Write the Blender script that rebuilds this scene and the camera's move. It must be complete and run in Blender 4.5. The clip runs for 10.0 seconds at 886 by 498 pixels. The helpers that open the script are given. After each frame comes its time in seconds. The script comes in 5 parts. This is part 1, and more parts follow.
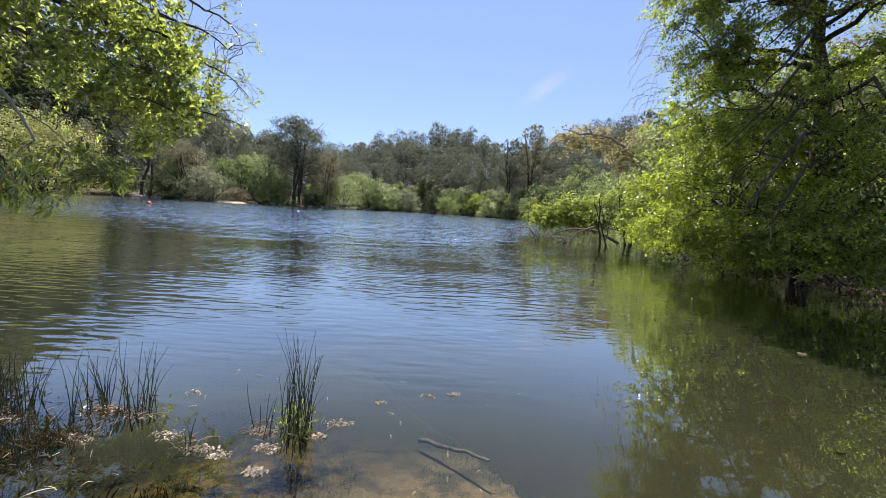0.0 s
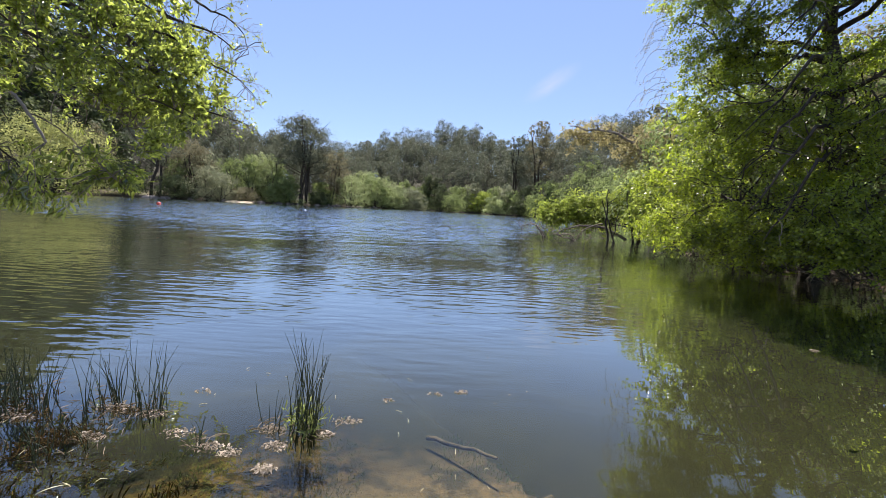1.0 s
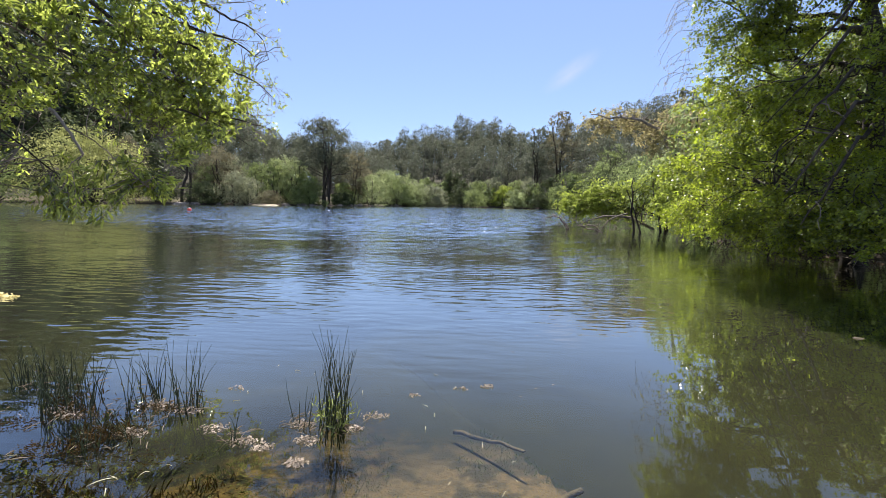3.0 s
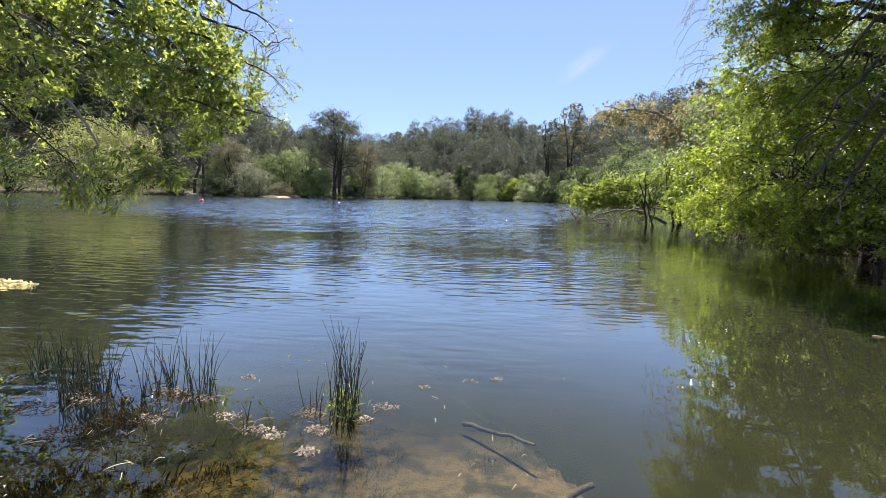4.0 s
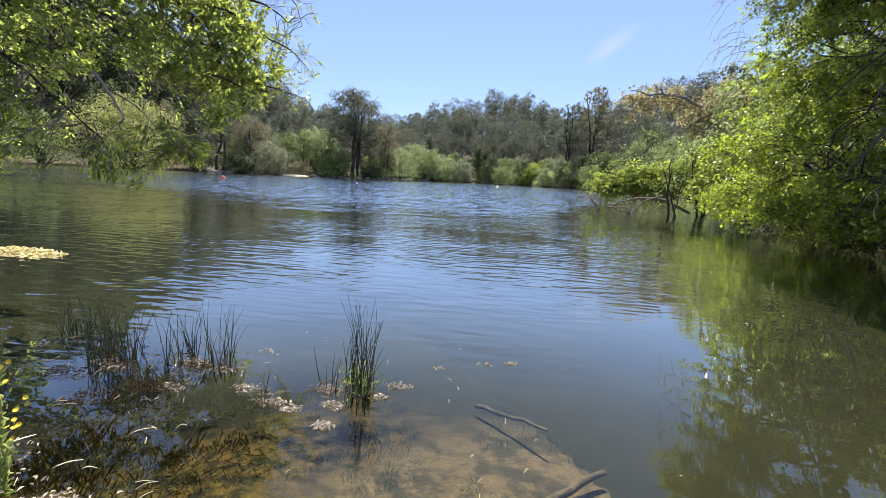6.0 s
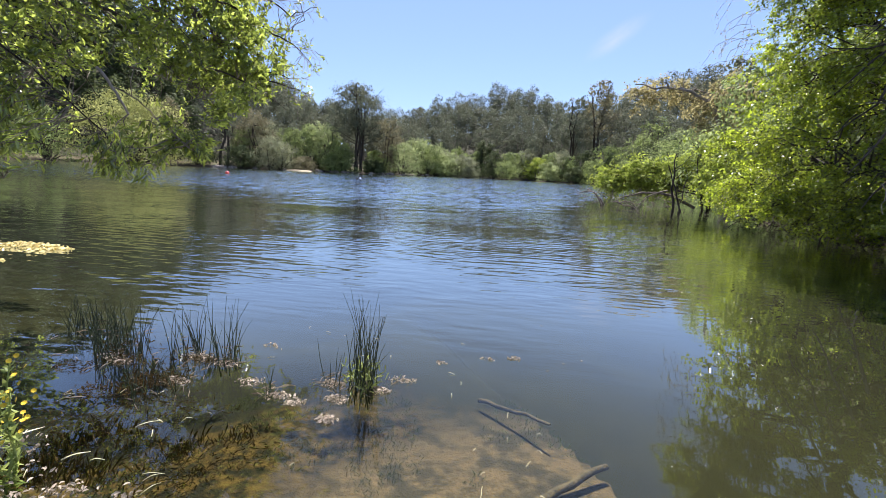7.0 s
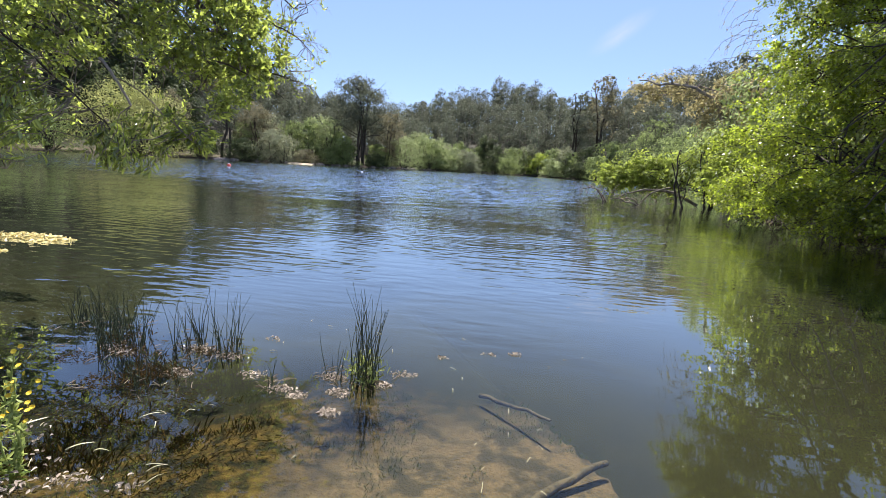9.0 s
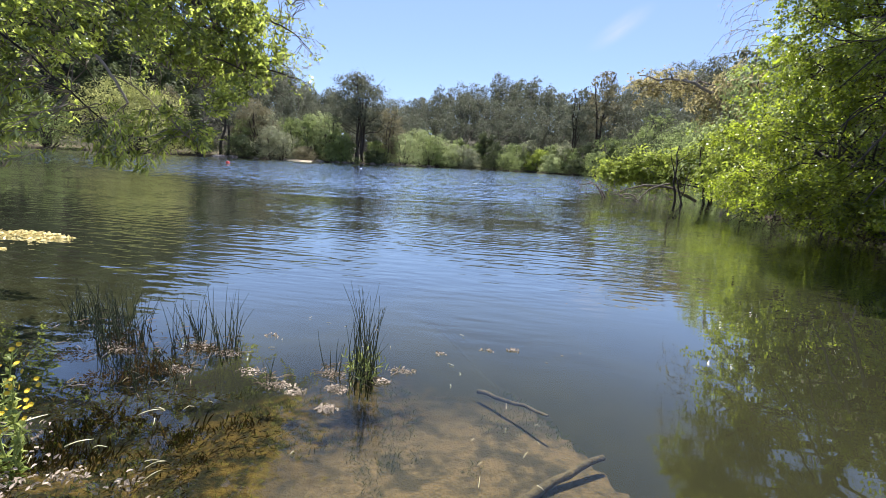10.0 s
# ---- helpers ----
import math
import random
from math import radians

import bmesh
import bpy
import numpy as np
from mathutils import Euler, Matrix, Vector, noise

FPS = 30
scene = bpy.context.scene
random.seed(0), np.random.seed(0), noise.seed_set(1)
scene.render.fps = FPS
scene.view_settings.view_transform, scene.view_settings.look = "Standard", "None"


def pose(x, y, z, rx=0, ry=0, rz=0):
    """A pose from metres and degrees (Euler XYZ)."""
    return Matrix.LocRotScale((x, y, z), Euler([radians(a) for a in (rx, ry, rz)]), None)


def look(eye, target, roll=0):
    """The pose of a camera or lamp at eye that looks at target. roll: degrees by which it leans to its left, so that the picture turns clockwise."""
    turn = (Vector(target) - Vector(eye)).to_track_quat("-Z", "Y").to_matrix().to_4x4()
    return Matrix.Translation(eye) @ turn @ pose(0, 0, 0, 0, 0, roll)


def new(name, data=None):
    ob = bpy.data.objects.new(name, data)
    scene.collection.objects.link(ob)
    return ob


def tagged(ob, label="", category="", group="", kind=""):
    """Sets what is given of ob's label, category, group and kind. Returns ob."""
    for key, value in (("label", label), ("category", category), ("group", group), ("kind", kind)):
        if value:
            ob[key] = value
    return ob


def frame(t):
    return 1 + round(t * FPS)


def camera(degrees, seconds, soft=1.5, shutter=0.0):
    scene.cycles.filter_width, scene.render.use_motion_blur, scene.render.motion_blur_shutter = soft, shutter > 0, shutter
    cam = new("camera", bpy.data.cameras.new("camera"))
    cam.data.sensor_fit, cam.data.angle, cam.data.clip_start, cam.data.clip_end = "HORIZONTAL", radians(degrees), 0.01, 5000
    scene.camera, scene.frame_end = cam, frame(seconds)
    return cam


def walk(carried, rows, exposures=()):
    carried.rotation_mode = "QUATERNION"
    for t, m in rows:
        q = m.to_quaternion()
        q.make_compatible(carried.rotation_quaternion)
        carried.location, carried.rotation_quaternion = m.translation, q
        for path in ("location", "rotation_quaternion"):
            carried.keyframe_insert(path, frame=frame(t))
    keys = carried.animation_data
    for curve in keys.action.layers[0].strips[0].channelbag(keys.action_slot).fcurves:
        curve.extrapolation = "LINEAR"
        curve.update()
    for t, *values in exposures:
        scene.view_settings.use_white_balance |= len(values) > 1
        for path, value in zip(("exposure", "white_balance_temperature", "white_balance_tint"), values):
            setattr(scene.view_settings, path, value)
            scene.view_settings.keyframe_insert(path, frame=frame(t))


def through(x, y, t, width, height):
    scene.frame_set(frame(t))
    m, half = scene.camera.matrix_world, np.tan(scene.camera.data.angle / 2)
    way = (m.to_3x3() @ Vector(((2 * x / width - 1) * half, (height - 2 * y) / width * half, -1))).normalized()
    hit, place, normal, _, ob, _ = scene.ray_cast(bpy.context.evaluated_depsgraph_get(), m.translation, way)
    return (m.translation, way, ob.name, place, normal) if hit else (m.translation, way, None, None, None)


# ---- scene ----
cam = camera(94.6, 10.0, soft=0.8)
PATH = [
    (0, (-0.028, 0.215, 1.626), (-0.016, 2.206, 1.435), 3.6),
    (0.5, (-0.028, 0.211, 1.633), (-0.024, 2.201, 1.437), 3.5),
    (1, (-0.025, 0.218, 1.626), (-0.045, 2.207, 1.423), 3.1),
    (1.5, (-0.012, 0.215, 1.623), (-0.075, 2.204, 1.419), 1.9),
    (2, (-0.006, 0.21, 1.622), (-0.094, 2.197, 1.416), 1.0),
    (2.5, (-0.006, 0.206, 1.623), (-0.113, 2.192, 1.411), 0.8),
    (4, (-0.028, 0.232, 1.61), (-0.202, 2.208, 1.348), 1.3),
    (4.5, (-0.028, 0.233, 1.609), (-0.219, 2.205, 1.336), 1.3),
    (5, (-0.044, 0.246, 1.603), (-0.255, 2.213, 1.312), 1.7),
    (5.5, (-0.052, 0.254, 1.598), (-0.281, 2.215, 1.276), 2.5),
    (7, (-0.046, 0.253, 1.598), (-0.307, 2.201, 1.228), 2.7),
    (7.5, (-0.045, 0.252, 1.595), (-0.305, 2.199, 1.215), 2.8),
    (8, (-0.046, 0.244, 1.601), (-0.311, 2.188, 1.216), 2.8),
    (8.5, (-0.052, 0.25, 1.606), (-0.318, 2.194, 1.215), 2.9),
    (9, (-0.059, 0.254, 1.601), (-0.323, 2.197, 1.206), 3.3),
    (9.5, (-0.051, 0.256, 1.601), (-0.312, 2.197, 1.196), 3.2),
    (10, (-0.042, 0.252, 1.603), (-0.303, 2.191, 1.192), 3.1),
]
walk(cam, [(t, look(eye, target, roll)) for t, eye, target, roll in PATH], [(0, 1.36, 6350, 18), (2.5, 1.37, 6350, 18), (4, 1.46, 6260, 18), (10, 1.47, 6200, 18)])

TAU = 2 * math.pi
rng = np.random.default_rng(7)

# ---- light ----
SUN_AZ, SUN_EL = -2.5, 57.0          # degrees, from +y towards +x; above the horizon
world = bpy.data.worlds.new("sky")
scene.world = world
world.use_nodes = True
wn, wl = world.node_tree.nodes, world.node_tree.links
wn.clear()
sky = wn.new("ShaderNodeTexSky")
sky.sky_type, sky.sun_disc = "NISHITA", False
sky.sun_elevation, sky.sun_rotation = radians(SUN_EL), radians(SUN_AZ)
sky.altitude, sky.air_density, sky.dust_density, sky.ozone_density = 150.0, 1.0, 0.0, 3.5
bg = wn.new("ShaderNodeBackground")
bg.inputs["Strength"].default_value = 0.068
out = wn.new("ShaderNodeOutputWorld")
# thin high haze evens the clear sky out
haze = wn.new("ShaderNodeMixRGB")
haze.inputs["Fac"].default_value = 0.5
haze.inputs["Color2"].default_value = (2.3, 3.2, 5.05, 1)
wl.new(sky.outputs["Color"], haze.inputs["Color1"])
# one thin wisp of cirrus over the hill
co = wn.new("ShaderNodeTexCoord")
turn = wn.new("ShaderNodeMapping")
turn.vector_type = "TEXTURE"
turn.inputs["Rotation"].default_value = (radians(16.5), 0, radians(-12.6))
lean = wn.new("ShaderNodeMapping")
lean.vector_type = "TEXTURE"
lean.inputs["Rotation"].default_value = (0, radians(-33), 0)
lean.inputs["Scale"].default_value = (0.08, 1000.0, 0.026)
fall = wn.new("ShaderNodeVectorMath")
fall.operation = "LENGTH"
ring = wn.new("ShaderNodeMapRange")
ring.interpolation_type = "SMOOTHSTEP"
for k, v in (("From Min", 1.0), ("From Max", 0.0), ("To Min", 0.0), ("To Max", 1.0)):
    ring.inputs[k].default_value = v
wisp = wn.new("ShaderNodeTexNoise")
wisp.inputs["Scale"].default_value, wisp.inputs["Detail"].default_value = 1.6, 5.0
dens = wn.new("ShaderNodeMath")
dens.operation = "MULTIPLY"
cap = wn.new("ShaderNodeMath")
cap.operation = "MULTIPLY"
cap.inputs[1].default_value = 0.62
veil = wn.new("ShaderNodeMixRGB")
veil.inputs["Color2"].default_value = (4.6, 4.8, 5.4, 1)
for a, b in ((co.outputs["Generated"], turn.inputs["Vector"]), (turn.outputs["Vector"], lean.inputs["Vector"]),
             (lean.outputs["Vector"], fall.inputs[0]), (fall.outputs["Value"], ring.inputs["Value"]),
             (lean.outputs["Vector"], wisp.inputs["Vector"]), (ring.outputs["Result"], dens.inputs[0]),
             (wisp.outputs["Fac"], dens.inputs[1]), (dens.outputs["Value"], cap.inputs[0]), (cap.outputs["Value"], veil.inputs["Fac"]),
             (haze.outputs["Color"], veil.inputs["Color1"]), (veil.outputs["Color"], bg.inputs["Color"]),
             (bg.outputs["Background"], out.inputs["Surface"])):
    wl.new(a, b)

sun = new("sun", bpy.data.lights.new("sun", "SUN"))
sun.data.energy, sun.data.angle, sun.data.color = 4.8, radians(0.53), (1.0, 0.95, 0.87)
sa, se = radians(SUN_AZ), radians(SUN_EL)
sun.matrix_world = look((60 * math.sin(sa) * math.cos(se), 60 * math.cos(sa) * math.cos(se), 60 * math.sin(se)), (0, 0, 0))


# ---- materials ----
class Nodes:
    """Short hand for building a node material."""

    def __init__(self, name):
        self.mat = bpy.data.materials.new(name)
        self.mat.use_nodes = True
        self.t = self.mat.node_tree
        self.t.nodes.clear()
        self.out = self.t.nodes.new("ShaderNodeOutputMaterial")

    def add(self, kind, **values):
        node = self.t.nodes.new("ShaderNode" + kind)
        for key, value in values.items():
            key = key.replace("_", " ")
            if hasattr(value, "is_output"):
                self.t.links.new(value, node.inputs[key])
            else:
                node.inputs[key].default_value = value
        return node

    def math(self, op, a, b=0.0, clamp=False):
        node = self.t.nodes.new("ShaderNodeMath")
        node.operation, node.use_clamp = op, clamp
        for i, v in enumerate((a, b)):
            if hasattr(v, "is_output"):
                self.t.links.new(v, node.inputs[i])
            else:
                node.inputs[i].default_value = v
        return node.outputs["Value"]

    def span(self, value, a, b, c=0.0, d=1.0):
        node = self.add("MapRange", Value=value)
        node.interpolation_type = "SMOOTHSTEP"
        for k, v in (("From Min", a), ("From Max", b), ("To Min", c), ("To Max", d)):
            node.inputs[k].default_value = v
        return node.outputs["Result"]

    def noise(self, scale, detail=3.0, vector=None, rough=0.55):
        node = self.add("TexNoise", Scale=scale, Detail=detail, Roughness=rough)
        if vector is not None:
            self.t.links.new(vector, node.inputs["Vector"])
        return node.outputs["Fac"]

    def mix(self, fac, a, b):
        node = self.add("MixRGB", Fac=fac)
        for key, v in (("Color1", a), ("Color2", b)):
            if hasattr(v, "is_output"):
                self.t.links.new(v, node.inputs[key])
            else:
                node.inputs[key].default_value = (*v, 1)
        return node.outputs["Color"]

    def place(self, scale=(1, 1, 1), rot=(0, 0, 0)):
        geo = self.add("NewGeometry")
        m = self.add("Mapping", Vector=geo.outputs["Position"])
        m.inputs["Scale"].default_value, m.inputs["Rotation"].default_value = scale, rot
        return m.outputs["Vector"]

    def done(self, shader):
        self.t.links.new(shader, self.out.inputs["Surface"])
        return self.mat


def leaf_material(name, dark, light, through=0.45, glow=None, rough=0.45, patch=0.35, spec=0.35):
    """Leaves: each one of its own tone, lit from both sides."""
    n = Nodes(name)
    isle = n.add("NewGeometry").outputs["Random Per Island"]
    tone = n.mix(isle, dark, light)
    big = n.span(n.noise(patch, 3, n.place()), 0.35, 0.65, 0.65, 1.25)
    tone = n.add("HueSaturation", Value=big, Color=tone).outputs["Color"]
    face = n.add("BsdfPrincipled", Base_Color=tone, Roughness=rough)
    face.inputs["Specular IOR Level"].default_value = spec
    tint = n.mix(0.75, tone, glow or tuple(min(1, c * 1.5) for c in light))
    back = n.add("BsdfTranslucent", Color=tint)
    m = n.t.nodes.new("ShaderNodeMixShader")
    n.t.links.new(n.math("MULTIPLY", n.math("ADD", n.math("MULTIPLY", n.math("FRACT", n.math("MULTIPLY", isle, 7.31)), 1.3), 0.35), through), m.inputs[0])
    n.t.links.new(face.outputs[0], m.inputs[1])
    n.t.links.new(back.outputs[0], m.inputs[2])
    return n.done(m.outputs[0])


def rough_material(name, dark, light, scale=6.0, rough=0.85, bump=0.02, stretch=(1, 1, 1), spec=0.3):
    n = Nodes(name)
    v = n.place(stretch)
    f = n.span(n.noise(scale, 5, v), 0.3, 0.7)
    g = n.span(n.noise(scale * 0.13, 3, v), 0.35, 0.65, 0.7, 1.2)
    col = n.add("HueSaturation", Value=g, Color=n.mix(f, dark, light)).outputs["Color"]
    b = n.add("Bump", Height=n.noise(scale * 2, 4, v), Distance=bump)
    s = n.add("BsdfPrincipled", Base_Color=col, Roughness=rough, Normal=b.outputs["Normal"])
    s.inputs["Specular IOR Level"].default_value = spec
    return n.done(s.outputs[0])


def ground_material():
    """Sand in the shallows, a silty olive standing in for murky water in the deep, leaf litter and rough grass on land.
    """
    n = Nodes("lake ground")
    p = n.place()
    sep = n.add("SeparateXYZ", Vector=p)
    z = sep.outputs["Z"]
    fine, mid, wide = n.noise(60, 4, p), n.noise(9, 6, p, 0.68), n.noise(1.6, 4, p)
    sand = n.mix(n.span(fine, 0.3, 0.7), (0.084, 0.054, 0.025), (0.15, 0.101, 0.05))
    sand = n.mix(n.span(mid, 0.47, 0.6, 0, 0.7), sand, (0.05, 0.037, 0.02))
    sand = n.mix(n.span(n.noise(3.6, 5, p, 0.6), 0.49, 0.6, 0, 0.85), sand, (0.032, 0.026, 0.013))
    weedy = n.mix(n.span(mid, 0.4, 0.62), (0.008, 0.007, 0.003), (0.085, 0.05, 0.011))
    edge = n.math("ADD", sep.outputs["X"], n.math("MULTIPLY", n.math("SUBTRACT", wide, 0.5), 1.2))
    edge = n.math("SUBTRACT", edge, n.math("MULTIPLY", n.math("SUBTRACT", sep.outputs["Y"], 1.9), 0.5))
    sand = n.mix(n.span(edge, -0.8, -1.2), sand, weedy)
    # dimming by murky water is put into the bed colour, darker with depth
    murky_silt = n.mix(n.span(wide, 0.3, 0.7), (0.0165, 0.0148, 0.0042), (0.0225, 0.02, 0.0052))
    murky_silt = n.mix(n.math("MULTIPLY", n.span(sep.outputs["X"], -0.2, -1.2), n.span(sep.outputs["Y"], 5.0, 3.4)), murky_silt, (0.006, 0.0055, 0.0028))
    murky_silt = n.mix(n.span(z, -0.75, -1.8), murky_silt, (0.0055, 0.0056, 0.0022))
    depth = n.math("ADD", z, n.math("MULTIPLY", n.math("SUBTRACT", mid, 0.5), 0.12))
    weed_bed = n.math("MULTIPLY", n.span(edge, -1.0, -1.6), n.span(sep.outputs["Y"], 2.4, 1.95))
    depth = n.math("ADD", depth, n.math("MULTIPLY", weed_bed, 0.4))
    # sand fades out with depth, as if seen through murk
    bed = n.mix(n.span(depth, -0.19, -0.36), sand, murky_silt)
    litter = n.mix(n.span(fine, 0.35, 0.65), (0.042, 0.031, 0.019), (0.115, 0.085, 0.05))
    grass = n.mix(n.span(mid, 0.3, 0.7), (0.05, 0.06, 0.022), (0.1, 0.105, 0.04))
    land = n.mix(n.span(wide, 0.42, 0.6), litter, grass)
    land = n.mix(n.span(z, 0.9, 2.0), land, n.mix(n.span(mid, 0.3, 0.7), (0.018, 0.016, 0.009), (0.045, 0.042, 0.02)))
    # muddy low bank, with the shade under overhanging leaves put into the tone
    land = n.mix(n.span(z, 0.75, 0.25), land, n.mix(n.span(fine, 0.35, 0.65), (0.02, 0.016, 0.01), (0.06, 0.046, 0.03)))
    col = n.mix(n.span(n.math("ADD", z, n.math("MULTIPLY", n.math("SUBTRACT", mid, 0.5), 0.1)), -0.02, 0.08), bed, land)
    b = n.add("Bump", Height=n.math("ADD", fine, n.math("MULTIPLY", mid, 2.0)), Distance=n.span(z, -0.6, -0.3, 0.0, 0.015))
    s = n.add("BsdfPrincipled", Base_Color=col, Roughness=0.9, Normal=b.outputs["Normal"])
    s.inputs["Specular IOR Level"].default_value = 0.2
    return n.done(s.outputs[0])


def water_material():
    """Clear, slightly green water; calm by the near shore, ruffled by the wind further out."""
    n = Nodes("lake water")
    p = n.place()
    sep = n.add("SeparateXYZ", Vector=p)
    x, y = sep.outputs["X"], sep.outputs["Y"]
    patch = n.noise(0.09, 3, n.place((0.5, 1.6, 1)))
    # wind reaches the water beyond the lee of the trees on both banks
    lee = n.math("ADD", y, n.math("MULTIPLY", n.math("SUBTRACT", patch, 0.5), 14.0))
    lee = n.math("SUBTRACT", lee, n.math("MULTIPLY", n.math("MAXIMUM", n.math("SUBTRACT", x, 1.0), 0.0), 2.3))
    lee = n.math("ADD", lee, n.math("MULTIPLY", n.math("MINIMUM", n.math("ADD", x, 9.0), 0.0), 0.25))
    wind = n.span(lee, 13.0, 27.0)
    open_side = n.math("MULTIPLY", n.math("MAXIMUM", n.math("SUBTRACT", -1.5, x), 0.0), 0.9)
    calm = n.math("ADD", n.math("ADD", y, n.math("MULTIPLY", n.math("MAXIMUM", x, 0.0), -0.6)), open_side)
    calm = n.span(calm, 2.5, 7.5, 0.06, 1.0)
    gusty = n.span(n.noise(0.35, 2, n.place((0.6, 1.3, 1))), 0.38, 0.62, 0.35, 1.0)
    swell = n.noise(1.0, 1, n.place((1.8, 6.6, 1), (0, 0, radians(4))), 0.4)
    ripple = n.noise(1.0, 2, n.place((4.0, 13.0, 1), (0, 0, radians(-8))), 0.45)
    chop = n.noise(1.0, 3, n.place((6.0, 11.0, 1), (0, 0, radians(10))), 0.65)
    lap = n.noise(1.0, 2, n.place((0.8, 1.5, 1), (0, 0, radians(-5))), 0.5)
    near = n.math("ADD", n.math("MULTIPLY", swell, 0.02), n.math("MULTIPLY", ripple, 0.0028))
    near = n.math("MULTIPLY", near, n.math("MULTIPLY", n.math("MULTIPLY", calm, gusty), n.span(x, -9.0, -4.0, 0.8, 1.0)))
    far = n.math("MULTIPLY", n.math("ADD", n.math("MULTIPLY", chop, 0.013), n.math("MULTIPLY", lap, 0.27)), wind)
    b = n.add("Bump", Height=n.math("ADD", near, far), Distance=1.0)
    gentle = n.add("Bump", Height=n.math("ADD", near, n.math("MULTIPLY", far, 0.05)), Distance=1.0)
    graze = n.add("LayerWeight", Blend=0.5, Normal=gentle.outputs["Normal"]).outputs["Facing"]
    fres = n.math("MULTIPLY", n.math("POWER", graze, 2.05), n.span(graze, 0.45, 0.75, 0.38, 1.0))
    fres = n.math("ADD", n.math("MULTIPLY", fres, 0.98), 0.02, True)
    gloss = n.add("BsdfGlossy", Color=(0.97, 0.99, 0.97, 1), Roughness=n.math("ADD", n.math("MULTIPLY", wind, 0.03), 0.003), Normal=b.outputs["Normal"])
    clear = n.add("BsdfTransparent", Color=(0.86, 0.9, 0.78, 1))
    m = n.t.nodes.new("ShaderNodeMixShader")
    n.t.links.new(fres, m.inputs[0])
    n.t.links.new(clear.outputs[0], m.inputs[1])
    n.t.links.new(gloss.outputs[0], m.inputs[2])
    return n.done(m.outputs[0])


M_GROUND, M_WATER = ground_material(), water_material()
M_LIME = leaf_material("lime leaves", (0.19, 0.24, 0.03), (0.27, 0.33, 0.055), 0.45, None, 0.6, 0.3, 0.15)
M_PALE = leaf_material("pale willow leaves", (0.26, 0.275, 0.085), (0.33, 0.345, 0.12), 0.35, None, 0.65, 0.2, 0.1)
M_BROAD = leaf_material("broad leaves", (0.022, 0.042, 0.009), (0.23, 0.28, 0.036), 0.52, (0.42, 0.53, 0.038), 0.36, 0.5, 0.5)
M_BAY = leaf_material("glossy lance leaves", (0.019, 0.034, 0.012), (0.23, 0.27, 0.075), 0.5, (0.5, 0.6, 0.1), 0.2, 0.9, 0.9)
M_WILLOW = leaf_material("willow leaves", (0.2, 0.24, 0.1), (0.27, 0.315, 0.14), 0.48, None, 0.65, 0.25, 0.12)
M_GREEN = leaf_material("shrub leaves", (0.125, 0.165, 0.055), (0.19, 0.235, 0.085), 0.48, None, 0.65, 0.25, 0.12)
M_GREY = leaf_material("grey-green leaves", (0.155, 0.175, 0.1), (0.22, 0.235, 0.14), 0.42, None, 0.65, 0.25, 0.12)
# eucalyptus grey-green, with some distance haze put into the leaf tone
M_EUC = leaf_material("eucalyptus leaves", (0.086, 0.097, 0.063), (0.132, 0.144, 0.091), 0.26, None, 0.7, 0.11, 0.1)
M_BROWN = leaf_material("brown-green leaves", (0.13, 0.12, 0.065), (0.18, 0.165, 0.095), 0.34, None, 0.7, 0.25, 0.1)
M_OCHRE = leaf_material("ochre leaves", (0.2, 0.18, 0.085), (0.31, 0.275, 0.125), 0.5, None, 0.6, 0.35, 0.15)
M_DARK = leaf_material("dark leaves", (0.045, 0.062, 0.026), (0.08, 0.1, 0.04), 0.3, None, 0.65, 0.25, 0.12)
M_ALGAE = leaf_material("brown algae", (0.016, 0.012, 0.005), (0.075, 0.046, 0.012), 0.15, None, 0.8, 2.0, 0.1)
M_REED = leaf_material("rush stalks", (0.012, 0.02, 0.009), (0.042, 0.058, 0.02), 0.1)
M_FRESH = leaf_material("fresh green leaves", (0.08, 0.12, 0.025), (0.26, 0.3, 0.08), 0.35)
M_DEAD = leaf_material("dead leaves", (0.09, 0.07, 0.045), (0.3, 0.25, 0.18), 0.2, None, 0.7, 3.0, 0.15)
M_YELLOWED = leaf_material("yellowed leaves", (0.36, 0.3, 0.1), (0.62, 0.54, 0.26), 0.35)
M_BLEACHED = leaf_material("bleached dead leaves", (0.07, 0.055, 0.035), (0.46, 0.39, 0.3), 0.2, None, 0.7, 9.0, 0.2)
M_STRAW = leaf_material("straw", (0.3, 0.27, 0.13), (0.5, 0.46, 0.27), 0.2)
M_BARK = rough_material("dark bark", (0.025, 0.02, 0.015), (0.075, 0.06, 0.045), 9, 0.9, 0.03, (1, 1, 0.25))
M_PALEBARK = rough_material("pale bark", (0.12, 0.1, 0.08), (0.3, 0.26, 0.21), 3, 0.85, 0.03, (1, 1, 0.2))
M_DEADWOOD = rough_material("grey dead wood", (0.09, 0.075, 0.055), (0.24, 0.2, 0.15), 8, 0.85, 0.02, (1, 1, 0.4))
M_LOG = rough_material("sunken wood", (0.045, 0.032, 0.02), (0.13, 0.092, 0.055), 14, 0.9, 0.02)
M_SILTED = rough_material("silt-covered wood", (0.075, 0.053, 0.028), (0.135, 0.096, 0.052), 14, 0.95, 0.02)
M_ROCK = rough_material("shore rock", (0.12, 0.1, 0.085), (0.33, 0.29, 0.25), 3, 0.9, 0.08)
M_RED = rough_material("red plastic", (0.5, 0.05, 0.03), (0.62, 0.08, 0.045), 4, 0.4, 0.001, spec=0.5)
